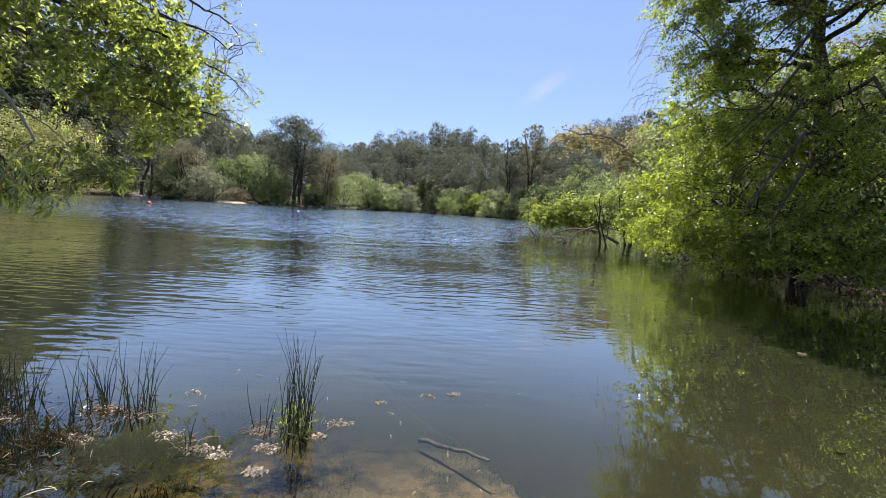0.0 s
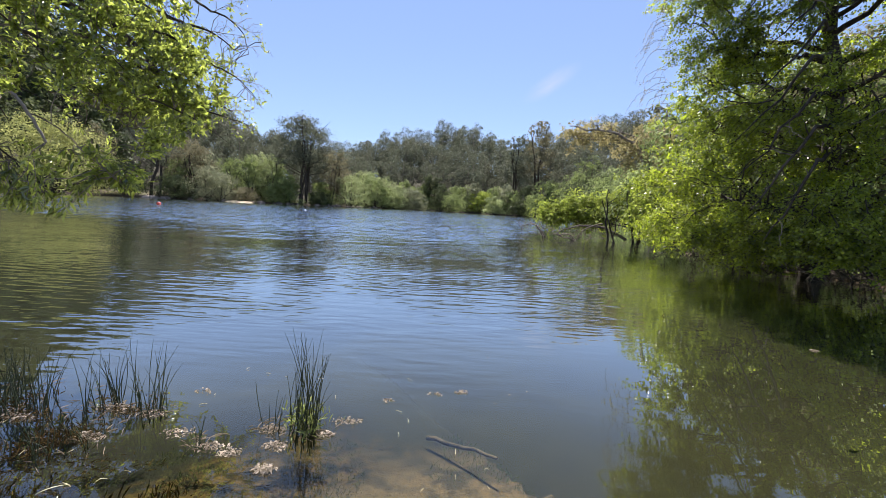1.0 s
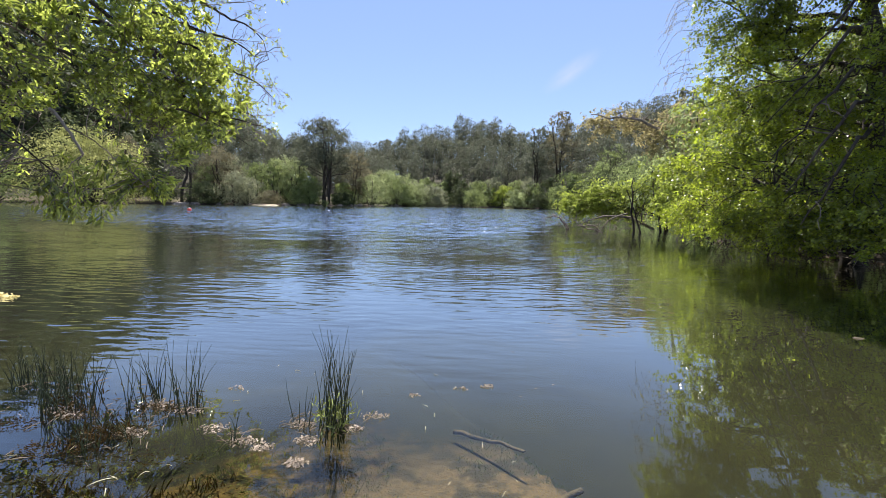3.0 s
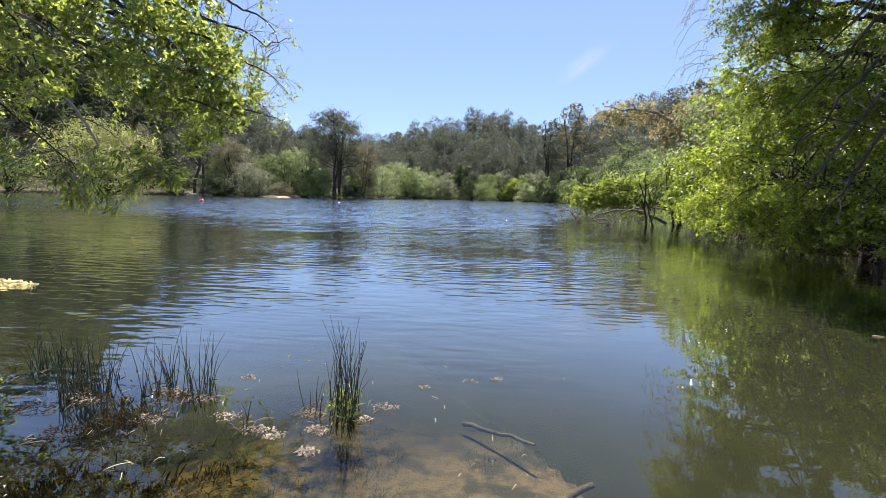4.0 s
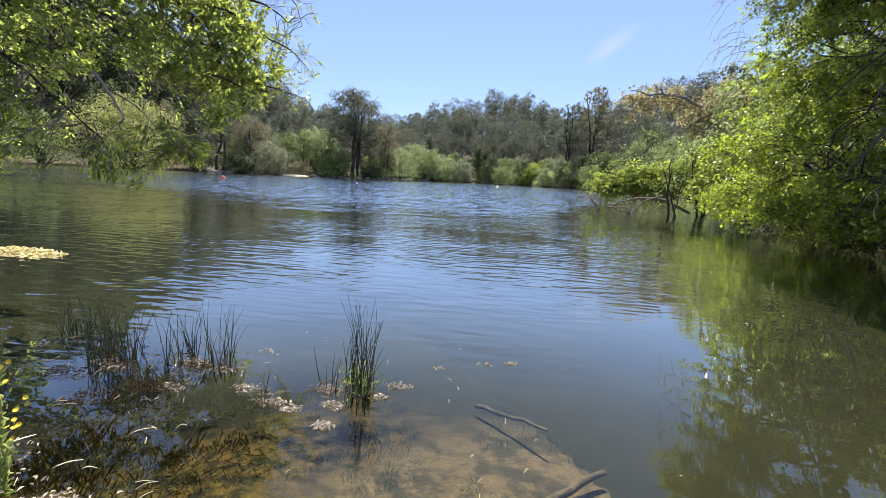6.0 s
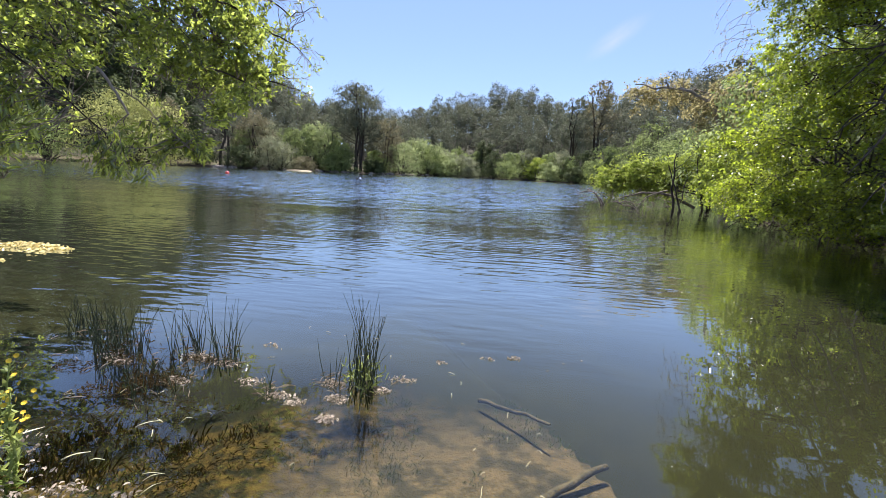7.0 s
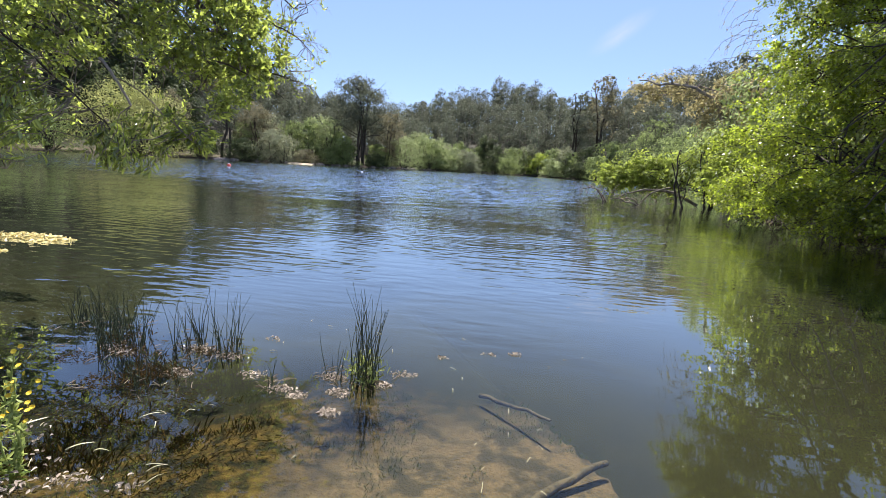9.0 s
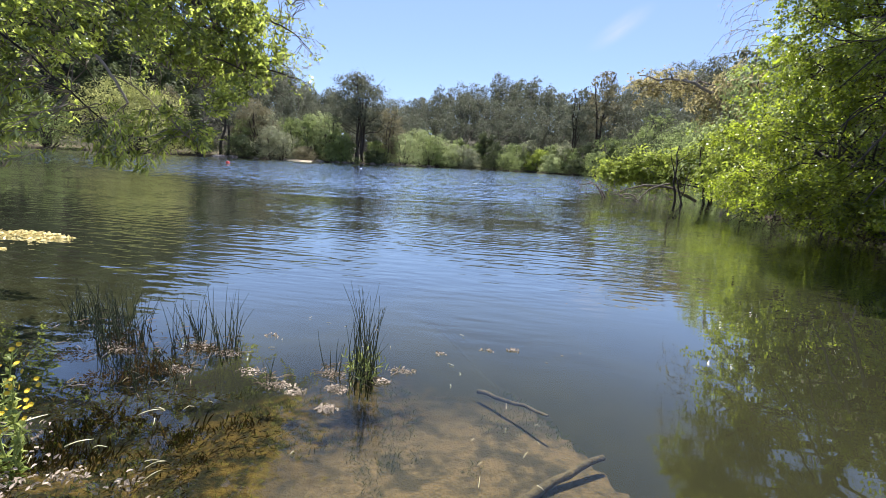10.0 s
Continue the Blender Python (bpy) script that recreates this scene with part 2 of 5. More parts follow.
M_WHITE = rough_material("white plastic", (0.7, 0.7, 0.68), (0.8, 0.8, 0.78), 4, 0.45, 0.001, spec=0.5)
M_YELLOW = rough_material("yellow petals", (0.75, 0.5, 0.02), (0.85, 0.62, 0.05), 30, 0.6, 0.001)
M_BEACH = rough_material("pale beach sand", (0.3, 0.25, 0.16), (0.5, 0.43, 0.29), 5, 0.95, 0.02)


# ---- mesh helpers ----
class Shape:
    """Collects vertices and faces of one mesh."""

    def __init__(self):
        self.v, self.f, self.n = [], [], 0

    def put(self, verts, faces):
        verts = np.asarray(verts, float).reshape(-1, 3)
        self.v.append(verts)
        self.f.append(np.asarray(faces, int) + self.n)
        self.n += len(verts)
        return self

    def tube(self, points, radii, sides=6):
        """A bent, tapered limb through points."""
        pts = np.asarray(points, float)
        rad = np.broadcast_to(np.asarray(radii, float), (len(pts),))
        way = np.gradient(pts, axis=0)
        way /= np.linalg.norm(way, axis=1)[:, None] + 1e-9
        ref = np.array([0.0, 0.0, 1.0]) if abs(way[0][2]) < 0.8 else np.array([1.0, 0.0, 0.0])
        a = np.cross(way, ref)
        a /= np.linalg.norm(a, axis=1)[:, None] + 1e-9
        b = np.cross(way, a)
        ang = np.arange(sides) / sides * TAU
        ringv = pts[:, None] + rad[:, None, None] * (np.cos(ang)[None, :, None] * a[:, None] + np.sin(ang)[None, :, None] * b[:, None])
        k, s = len(pts), sides
        i, j = np.meshgrid(np.arange(k - 1), np.arange(s), indexing="ij")
        q = np.stack([i * s + j, i * s + (j + 1) % s, (i + 1) * s + (j + 1) % s, (i + 1) * s + j], -1).reshape(-1, 4)
        self.put(ringv, q)
        return self

    def leaves(self, base, axis, normal, length, width, fold=0.12, cheap=False):
        """Leaves that grow from base along axis, folded along the midrib."""
        base = np.asarray(base, float)
        n = len(base)
        axis = axis / (np.linalg.norm(axis, axis=1)[:, None] + 1e-9)
        side = np.cross(axis, normal)
        side /= np.linalg.norm(side, axis=1)[:, None] + 1e-9
        up = np.cross(side, axis)
        le = np.broadcast_to(length, (n,))[:, None]
        wi = np.broadcast_to(width, (n,))[:, None]
        tip = base + axis * le - up * le * fold
        if cheap:
            mid = base + axis * le * 0.5 + up * wi * fold
            v = np.stack([base, mid + side * wi / 2, tip, mid - side * wi / 2], 1)
            f = np.arange(n)[:, None] * 4 + np.array([0, 1, 2, 3])
        else:
            m1, m2 = base + axis * le * 0.35 + up * wi * fold, base + axis * le * 0.7 + up * wi * fold * 0.5
            v = np.stack([base, m1 + side * wi / 2, m2 + side * wi * 0.36, tip, m2 - side * wi * 0.36, m1 - side * wi / 2], 1)
            f = (np.arange(n)[:, None, None] * 6 + np.array([[0, 1, 2, 3], [0, 3, 4, 5]])).reshape(-1, 4)
        return self.put(v, f)

    def arrays(self):
        return np.concatenate(self.v), np.concatenate(self.f)

    def mesh(self, name, material, smooth=False):
        v, f = self.arrays()
        me = bpy.data.meshes.new(name)
        me.vertices.add(len(v))
        me.vertices.foreach_set("co", v.astype(np.float32).ravel())
        me.loops.add(f.size)
        me.loops.foreach_set("vertex_index", f.astype(np.int32).ravel())
        me.polygons.add(len(f))
        me.polygons.foreach_set("loop_start", np.arange(len(f), dtype=np.int32) * f.shape[1])
        if smooth:
            me.polygons.foreach_set("use_smooth", np.ones(len(f), bool))
        me.update(calc_edges=True)
        me.materials.append(material)
        return me


def part(name, shape, material, parent=None, label="", smooth=False):
    ob = new(name, shape.mesh(name, material, smooth) if isinstance(shape, Shape) else shape)
    ob.parent = parent
    if label:
        tagged(ob, label)
    return ob


def thing(name, label, category, group="", at=(0, 0, 0), kind=""):
    ob = new(name)
    ob.location = at
    ob.empty_display_size = 0.1
    return tagged(ob, label, category, group, kind)


def polar(az, r, z=0.0):
    """A place by its bearing (degrees, clockwise from +y) and distance from the viewpoint."""
    return np.array([r * math.sin(radians(az)) - 0.05, r * math.cos(radians(az)) + 0.22, z])


def units(r, n):
    v = r.normal(size=(n, 3))
    return v / np.linalg.norm(v, axis=1)[:, None]


def bend(a, b, sag=0.0, wob=0.0, k=6, r=rng):
    """A wavering line from a to b."""
    a, b = np.asarray(a, float), np.asarray(b, float)
    s = np.linspace(0, 1, k)[:, None]
    p = a + (b - a) * s
    p[:, 2] += sag * np.sin(s[:, 0] * math.pi)
    d = np.linalg.norm(b - a) * wob
    w = r.normal(size=(k, 3)) * d
    w[0] = w[-1] = 0
    return p + w


def clumps(r, lobes, per, leaf_n, spread=0.3, flat=0.6, inner=0.55):
    """Leaf places: small clumps spread over the shells of ellipsoid lobes (centre, radius across, radius up)."""
    P, N = [], []
    for c, rh, rv in lobes:
        d = units(r, per)
        rad = inner + (1.08 - inner) * r.random(per) ** 0.6
        cc = np.asarray(c) + d * rad[:, None] * np.array([rh, rh, rv])
        size = spread * rh * (0.6 + 0.8 * r.random(per))
        q = cc[:, None] + r.normal(size=(per, leaf_n, 3)) * size[:, None, None] * np.array([1, 1, flat])
        P.append(q.reshape(-1, 3))
        N.append(np.repeat(d, leaf_n, 0))
    return np.concatenate(P), np.concatenate(N)


def dress(shape, r, P, N, length, width, droop=0.2, dome=0.0, cheap=True):
    """Leaves at places P; dome: how firmly they lie along the surface of their clump, whose outward way is N."""
    n = len(P)
    axis = units(r, n) + np.array([0, 0, -droop])
    normal = units(r, n) * (0.8 - 0.45 * dome) + np.array([0, 0, 0.6 - 0.35 * dome]) + N * (0.3 + dome)
    axis -= dome * 0.8 * N * (axis * N).sum(1)[:, None]
    s = 0.6 + 0.8 * r.random(n)
    return shape.leaves(P, axis, normal, length * s, width * s, 0.12, cheap)


# ---- ground and lake ----
SHORE = np.array([(-40, 6), (-16, 4.2), (-6, 1.9), (-3, 1.3), (-1.5, 1.15), (1, 1.1), (4, 1.6), (8, 4), (13.6, 8), (12.6, 12.2), (11.1, 14.8),
                  (11.3, 19.6), (12.4, 24.5), (15, 29), (24, 42), (33, 66), (37, 95), (33, 118), (17, 131), (2, 137), (-8, 146), (-20, 141),
                  (-30, 124), (-42, 116), (-55, 108), (-68, 102), (-80, 94), (-90, 87), (-104, 74), (-112, 50), (-90, 22)], float)


def shore_distance(x, y):
    """Metres to the lake's edge, negative over the water."""
    x, y = np.asarray(x, float), np.asarray(y, float)
    best = np.full(x.shape, 1e9)
    inside = np.zeros(x.shape, bool)
    for (x0, y0), (x1, y1) in zip(SHORE, np.roll(SHORE, -1, 0)):
        dx, dy = x1 - x0, y1 - y0
        t = np.clip(((x - x0) * dx + (y - y0) * dy) / (dx * dx + dy * dy), 0, 1)
        best = np.minimum(best, np.hypot(x - x0 - t * dx, y - y0 - t * dy))
        cross = ((y0 > y) != (y1 > y)) & (x < dx * (y - y0) / (dy if abs(dy) > 1e-9 else 1e-9) + x0)
        inside ^= cross
    return np.where(inside, -best, best)


def step(a, b, v):
    t = np.clip((v - a) / (b - a), 0, 1)
    return t * t * (3 - 2 * t)


HILL_AZ = [-180, -110, -75, -55, -50, -45, -38, -33, -28, -24, -19, -15, -11, -6, -1, 4, 7, 9, 13, 18, 23, 30, 45, 70, 110, 180]
HILL_H = [6, 10, 58, 68, 64, 55, 38, 26, 19, 13, 11, 10, 16, 24, 29, 26, 20, 18, 22, 27, 31, 32, 25, 16, 8, 6]


def ground_z(x, y):
    x, y = np.asarray(x, float), np.asarray(y, float)
    d = shore_distance(x, y)
    az = np.degrees(np.arctan2(x, y))
    hill = np.interp(az, HILL_AZ, HILL_H) * step(12, 60, np.hypot(x, y))
    land = np.minimum(0.16 * d, 0.55) + hill * np.clip((d - 8) / 100, 0, 1) ** 1.1 + 0.12 * np.sin(x * 0.7) * np.cos(y * 0.9) * step(0, 4, d)
    shelf = 0.13 * np.maximum(-d - 0.3, 0) ** 1.05
    ramp = x - (0.74 - 0.53 * (y - 2.35))          # the sandy shelf ends along a straight edge
    shelf = np.maximum(shelf, 0.85 * step(0.0, 0.3, ramp) * step(1.2, 2.2, y))
    shelf += 0.35 * step(-1.3, -3.4, x) * step(-0.2, -1.0, d)
    bed = -np.minimum(shelf * 1.15 + 0.03 * np.sin(3.1 * x + 1.3 * y) * np.cos(2.3 * y - x) * step(-0.2, -1.2, d), 3.2) - 0.02
    return np.where(d > 0, land, bed)


def axis_grid(lo, hi, centre, n):
    """Coordinates that are dense round centre and thin out towards the ends."""
    u = np.linspace(-1, 1, n)
    k = 8.0
    s = np.sinh(k * u) / math.sinh(k)
    return np.where(s < 0, centre + s * (centre - lo), centre + s * (hi - centre))


gx, gy = axis_grid(-900, 900, -0.6, 290), axis_grid(-900, 1200, 3.0, 290)
GX, GY = np.meshgrid(gx, gy, indexing="ij")
sheet = Shape()
i, j = np.meshgrid(np.arange(len(gx) - 1), np.arange(len(gy) - 1), indexing="ij")
w = len(gy)
sheet.put(np.stack([GX, GY, ground_z(GX, GY)], -1), np.stack([i * w + j, (i + 1) * w + j, (i + 1) * w + j + 1, i * w + j + 1], -1).reshape(-1, 4))
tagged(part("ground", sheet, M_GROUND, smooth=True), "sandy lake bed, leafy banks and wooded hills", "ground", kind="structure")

def lee_of_wind(x, y):
    """0 in the calm lee of the near banks, 1 where the wind ruffles the lake."""
    patch = np.sin(x * 0.21 + 0.8 * np.sin(y * 0.13)) * np.sin(y * 0.31 + 0.05 * x + 1.0) * 3.0
    return step(14.0, 26.0, y + patch - 2.3 * np.maximum(x - 1.5, 0) + 0.25 * np.minimum(x + 9.0, 0))


def lake_sheet():
    """One sheet of water, finest by the near shore, with wind waves further out."""
    r = np.random.default_rng(15)
    az = np.radians(np.linspace(-62, 57, 251))
    rad = [0.35]
    while rad[-1] < 185:
        rad.append(rad[-1] + min(0.14 + 0.0032 * rad[-1], 0.5) if rad[-1] > 9 else rad[-1] + 0.5)
    rad = np.array(rad)
    A, D = np.meshgrid(az, rad, indexing="ij")
    x, y = D * np.sin(A) - 0.05, D * np.cos(A) + 0.22
    cell = np.minimum(0.14 + 0.0032 * D, 0.5)
    z = np.zeros_like(x)
    for k in range(26):
        lam = 0.6 * 1.068 ** k
        th = radians(-90 + r.normal() * 34)
        kx, ky = math.cos(th) * TAU / lam, math.sin(th) * TAU / lam
        wave = np.sin(kx * x + ky * y + r.random() * TAU)
        z += 0.0032 * lam * (wave + 0.3 * wave ** 2) * step(2.2, 3.6, lam / cell)
    gust = 0.75 + 0.25 * np.sin(0.13 * x + 0.4 * y) * np.sin(0.22 * y - 0.05 * x)
    z *= lee_of_wind(x, y) * gust
    i, j = np.meshgrid(np.arange(len(az) - 1), np.arange(len(rad) - 1), indexing="ij")
    w = len(rad)
    return Shape().put(np.stack([x, y, z], -1), np.stack([i * w + j, (i + 1) * w + j, (i + 1) * w + j + 1, i * w + j + 1], -1).reshape(-1, 4))


tagged(part("water", lake_sheet(), M_WATER, smooth=True), "calm dark green lake water with wind ripples", "water", kind="structure")


# ---- far woods ----
def eucalyptus(seed, tall, leaf=0.85, per=10, leaf_n=9, trunks=1, wide=3.3, low=0.42):
    """Tall tree with bare stems and rounded clumps of foliage high up: stems and leaves, foot at the origin."""
    r = np.random.default_rng(seed)
    wood, leafy = Shape(), Shape()
    for k in range(trunks):
        foot = np.array([r.normal() * 0.9 * (trunks > 1), r.normal() * 0.9 * (trunks > 1), -0.6])
        top = np.array([r.normal() * wide * 0.35, r.normal() * wide * 0.35, tall * (0.86 + 0.1 * r.random())])
        line = bend(foot, top, 0, 0.012, 7, r)
        wood.tube(line, np.linspace(tall * 0.016, tall * 0.003, 7), 6)
        for m in range(6):
            a = line[2 + m % 4] + (0, 0, r.random())
            b = a + np.array([r.normal() * wide * 0.6, r.normal() * wide * 0.6, tall * (0.1 + 0.1 * r.random())])
            wood.tube(bend(a, b, -0.2, 0.03, 4, r), np.linspace(tall * 0.006, tall * 0.0015, 4), 4)
    lobes = []
    for k in range(11):
        h = low + (0.97 - low) * (k / 10)
        rad = wide * (0.55 + 0.5 * math.sin(math.pi * min(1, (h - 0.3) / 0.75)))
        ang = k * 2.4 + r.random()
        off = rad * 0.6 * (1 if k < 10 else 0.15)
        lobes.append(((math.cos(ang) * off, math.sin(ang) * off, tall * h * 0.95), rad * 0.62, tall * 0.055 + 0.5))
    P, N = clumps(r, lobes, per, leaf_n, 0.22, 0.6, 0.78)
    dress(leafy, r, P, N, leaf, leaf * 0.7, 0.3, 1.0)
    return wood, leafy


def bushy(seed, tall, wide, leaf=0.5, lobes_n=11, per=14, leaf_n=16, low=0.05):
    """Round-crowned tree or large shrub, leafy almost to the ground."""
    r = np.random.default_rng(seed)
    wood, leafy = Shape(), Shape()
    lobes = []
    for k in range(lobes_n):
        h = low + (0.88 - low) * ((k + 0.5) / lobes_n)
        rad = wide * 0.5 * (1 - 0.55 * h ** 2)
        ang = k * 2.4 + r.random()
        off = rad * (0.62 if k < lobes_n - 1 else 0.1)
        c = np.array([math.cos(ang) * off, math.sin(ang) * off, tall * h])
        lobes.append((c, rad * 0.62, tall * 0.13))
        wood.tube(bend((r.normal() * 0.2, r.normal() * 0.2, -0.5), c, 0.1, 0.04, 5, r), np.linspace(tall * 0.018, tall * 0.004, 5), 5)
    P, N = clumps(r, lobes, int(per * 1.5), int(leaf_n * 1.25), 0.17, 0.75, 0.78)
    dress(leafy, r, P, N, leaf * 0.72, leaf * 0.46, 0.1, 0.8)
    return wood, leafy


def slender(seed, tall, wide, low, fine=78):
    """Hillside eucalyptus: a straight pale stem, forked above, with domed tufts of fine foliage one over the other."""
    r = np.random.default_rng(seed)
    wood, leafy = Shape(), Shape()
    top = np.array([r.normal() * 0.7, r.normal() * 0.7, tall * 0.95])
    line = bend((0, 0, -1.5), top, 0, 0.01, 7, r)
    wood.tube(line, np.linspace(tall * 0.013, tall * 0.003, 7), 5)
    n = 15
    for k in range(n):
        u = k / (n - 1)
        h = low + (0.95 - low) * u ** 0.8
        rad = wide * (0.55 + 0.5 * math.sin(math.pi * (0.12 + 0.6 * u)))
        ang = k * 2.4 + r.random() * 1.2
        off = rad * (r.uniform(0.4, 0.85) if k < n - 1 else 0.2)
        c = np.array([math.cos(ang) * off, math.sin(ang) * off, tall * h]) + top * (1, 1, 0) * h
        s = line[min(5, int(h * 6))]
        if k % 3 == 0:
            wood.tube(bend(s, c, 0.2, 0.03, 4, r), np.linspace(tall * 0.005, 0.03, 4), 4)
        tuft = rad * r.uniform(0.5, 0.75)
        d = units(r, fine)
        d[:, 2] = np.abs(d[:, 2]) - 0.5 * r.random(fine)
        P = c + d * (0.7 + 0.45 * r.random(fine))[:, None] * np.array([tuft, tuft, tuft * 1.15])
        axis = units(r, fine) * (1, 1, 0.4) + np.array([0, 0, -0.35])
        z = 0.55 + 0.8 * r.random(fine)
        leafy.leaves(P, axis, units(r, fine) * 0.22 + d + np.array([0, 0, 0.25]), (0.58 if fine > 50 else 1.3) * z, (0.46 if fine > 50 else 0.95) * z, 0.12, True)
    return wood, leafy


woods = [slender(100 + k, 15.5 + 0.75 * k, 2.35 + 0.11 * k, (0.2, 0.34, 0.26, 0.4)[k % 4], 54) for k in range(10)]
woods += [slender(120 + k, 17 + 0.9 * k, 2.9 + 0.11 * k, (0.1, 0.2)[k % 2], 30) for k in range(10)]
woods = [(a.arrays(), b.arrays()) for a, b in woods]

stem_all, leaf_all, oak_stems, oak_leaves = Shape(), Shape(), Shape(), Shape()
r = np.random.default_rng(5)
spots = [(x + r.uniform(-3, 3), y + r.uniform(-3, 3)) for x in np.arange(-300, 250, 6.4) for y in np.arange(30, 345, 6.4)]
spots = np.array(spots)
dist, azim = shore_distance(spots[:, 0], spots[:, 1]), np.degrees(np.arctan2(spots[:, 0], spots[:, 1]))
keep = (dist > 15) & (dist < 116) & (azim > -60) & (azim < 50) & ((azim > -38) | (r.random(len(spots)) < 0.62)) & ((azim < 26) | (r.random(len(spots)) < 0.25)) & ((azim < 17) | (dist > 45) | (spots[:, 1] > 110))
spots = spots[keep]
heights = ground_z(spots[:, 0], spots[:, 1])
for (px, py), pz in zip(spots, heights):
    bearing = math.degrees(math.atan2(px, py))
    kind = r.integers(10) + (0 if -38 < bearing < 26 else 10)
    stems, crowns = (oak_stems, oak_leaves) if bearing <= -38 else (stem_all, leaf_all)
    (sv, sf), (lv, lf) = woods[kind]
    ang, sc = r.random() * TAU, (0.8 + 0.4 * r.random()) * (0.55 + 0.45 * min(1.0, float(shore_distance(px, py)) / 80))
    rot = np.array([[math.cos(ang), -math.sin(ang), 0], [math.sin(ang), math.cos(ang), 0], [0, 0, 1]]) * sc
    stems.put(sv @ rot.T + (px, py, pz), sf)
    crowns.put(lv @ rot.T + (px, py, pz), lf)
hill_woods = thing("hillside_woods", "dense dark grey-green eucalyptus woods covering the hills", "woods", kind="stuff")
tagged(part("trunks", stem_all, M_PALEBARK, hill_woods, "pale slender trunks"), kind="stuff")
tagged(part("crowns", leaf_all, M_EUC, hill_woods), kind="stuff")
oak_woods = thing("oak_woods", "dense dark green woods on the steep side of the valley", "woods", kind="stuff")
tagged(part("trunks", oak_stems, M_BARK, oak_woods), kind="stuff")
tagged(part("crowns", oak_leaves, M_DARK, oak_woods), kind="stuff")


def tree_thing(name, label, made, bark, leaf, az, dist_, sink=0.0, turn_=0.0, size=1.0, group=""):
    x, y, _ = polar(az, dist_)
    while dist_ > 100 and "shrub" in name and shore_distance(x, y) > 1.2:
        dist_ -= 0.5
        x, y, _ = polar(az, dist_)
    z = float(ground_z(x, y)) - sink
    ob = thing(name, label, "tree" if "tree" in name else "shrub", group)
    wood, leafy = made
    part("trunk", wood, bark, ob)
    part("crown", leafy, leaf, ob)
    ob.matrix_basis = pose(x, y, max(z, -0.3), 0, 0, turn_)
    return ob


# ---- trees and shrubs of the far shore ----
FAR = "trees along the far shore"
tree_thing("willow_tree", "large pale lime-green willow on the far shore", bushy(1, 17, 23, 0.6, 18, 20, 22, 0.06), M_BARK, M_PALE, -44.5, 127)
tree_thing("shore_tree", "mid-green bushy tree on the far shore", bushy(2, 12, 12, 0.5), M_BARK, M_GREEN, -51.5, 128)
tree_thing("shore_tree", "mid-green bushy tree beside the willow", bushy(3, 10, 11, 0.5), M_BARK, M_GREEN, -55.5, 126)
tree_thing("eucalyptus_tree", "dark eucalyptus with two stout trunks by the beach", eucalyptus(4, 24, 0.55, 12, 14, 2, 4.5), M_BARK, M_EUC, -36.0, 130)
tree_thing("shore_tree", "brown-olive rounded tree on the far shore", bushy(5, 16, 12, 0.5, 13, 16, 16, 0.25), M_BARK, M_BROWN, -32.3, 131)
tree_thing("shore_shrub", "grey-green shrub at the water's edge", bushy(6, 7.5, 9, 0.4), M_BARK, M_GREY, -29.2, 125)
tree_thing("shore_shrub", "leafless-looking greyish bush beside the sand", bushy(7, 4, 7, 0.35), M_BARK, M_BROWN, -26.6, 122)
tree_thing("shore_tree", "fresh green leafy tree on the far shore", bushy(8, 13, 10, 0.45, 12, 16, 18), M_BARK, M_GREEN, -26.0, 131)
tree_thing("willow_tree", "pale grey-green willow on the far shore", bushy(9, 14, 9, 0.45, 12, 16, 18), M_BARK, M_WILLOW, -23.6, 132)
tree_thing("shore_shrub", "low green shrub at the water's edge", bushy(10, 5, 6, 0.35), M_BARK, M_GREEN, -23.0, 124)
tree_thing("eucalyptus_tree", "tall broad-topped eucalyptus with several bare trunks", eucalyptus(11, 26, 0.5, 34, 22, 4, 7.0, 0.45), M_BARK, M_EUC, -19.6, 131)
tree_thing("eucalyptus_tree", "slim brownish eucalyptus with bare stems", eucalyptus(12, 16.5, 0.5, 16, 14, 3, 4.0, 0.3), M_BARK, M_BROWN, -15.6, 132)
tree_thing("willow_tree", "light green spreading willow on the far shore", bushy(13, 12, 13, 0.5, 13, 16, 18), M_BARK, M_WILLOW, -11.8, 141)
tree_thing("shore_shrub", "low green shrub at the water's edge", bushy(14, 7, 9, 0.4), M_BARK, M_GREEN, -8.6, 146)
tree_thing("shore_shrub", "grey-green shrub at the water's edge", bushy(15, 8, 10, 0.4), M_BARK, M_GREY, -6.0, 150)
tree_thing("shore_tree", "dark pointed tree on the far shore", bushy(16, 13, 8, 0.45, 13, 14, 16), M_BARK, M_DARK, -3.0, 155)
tree_thing("shore_shrub", "dark green shrub at the water's edge", bushy(17, 6, 9, 0.4), M_BARK, M_GREEN, 0.6, 147)
tree_thing("willow_tree", "bright lime-green willow bush on the far shore", bushy(18, 7.5, 9, 0.4, 12, 16, 18), M_BARK, M_LIME, 4.6, 142)
tree_thing("shore_tree", "mid-green bushy tree on the far shore", bushy(19, 9, 9, 0.45), M_BARK, M_GREEN, 2.2, 147)
tree_thing("shore_tree", "grey-green rounded tree on the far shore", bushy(20, 10, 9, 0.45), M_BARK, M_GREY, 7.8, 140)
tree_thing("eucalyptus_tree", "tall dark reddish-brown eucalyptus behind the shore", eucalyptus(21, 31, 0.6, 16, 14, 2, 5.0), M_BARK, M_BROWN, 11.8, 150)
tree_thing("eucalyptus_tree", "tall dark eucalyptus behind the shore", eucalyptus(22, 27, 0.6, 14, 14, 2, 4.5), M_BARK, M_EUC, 9.0, 155)
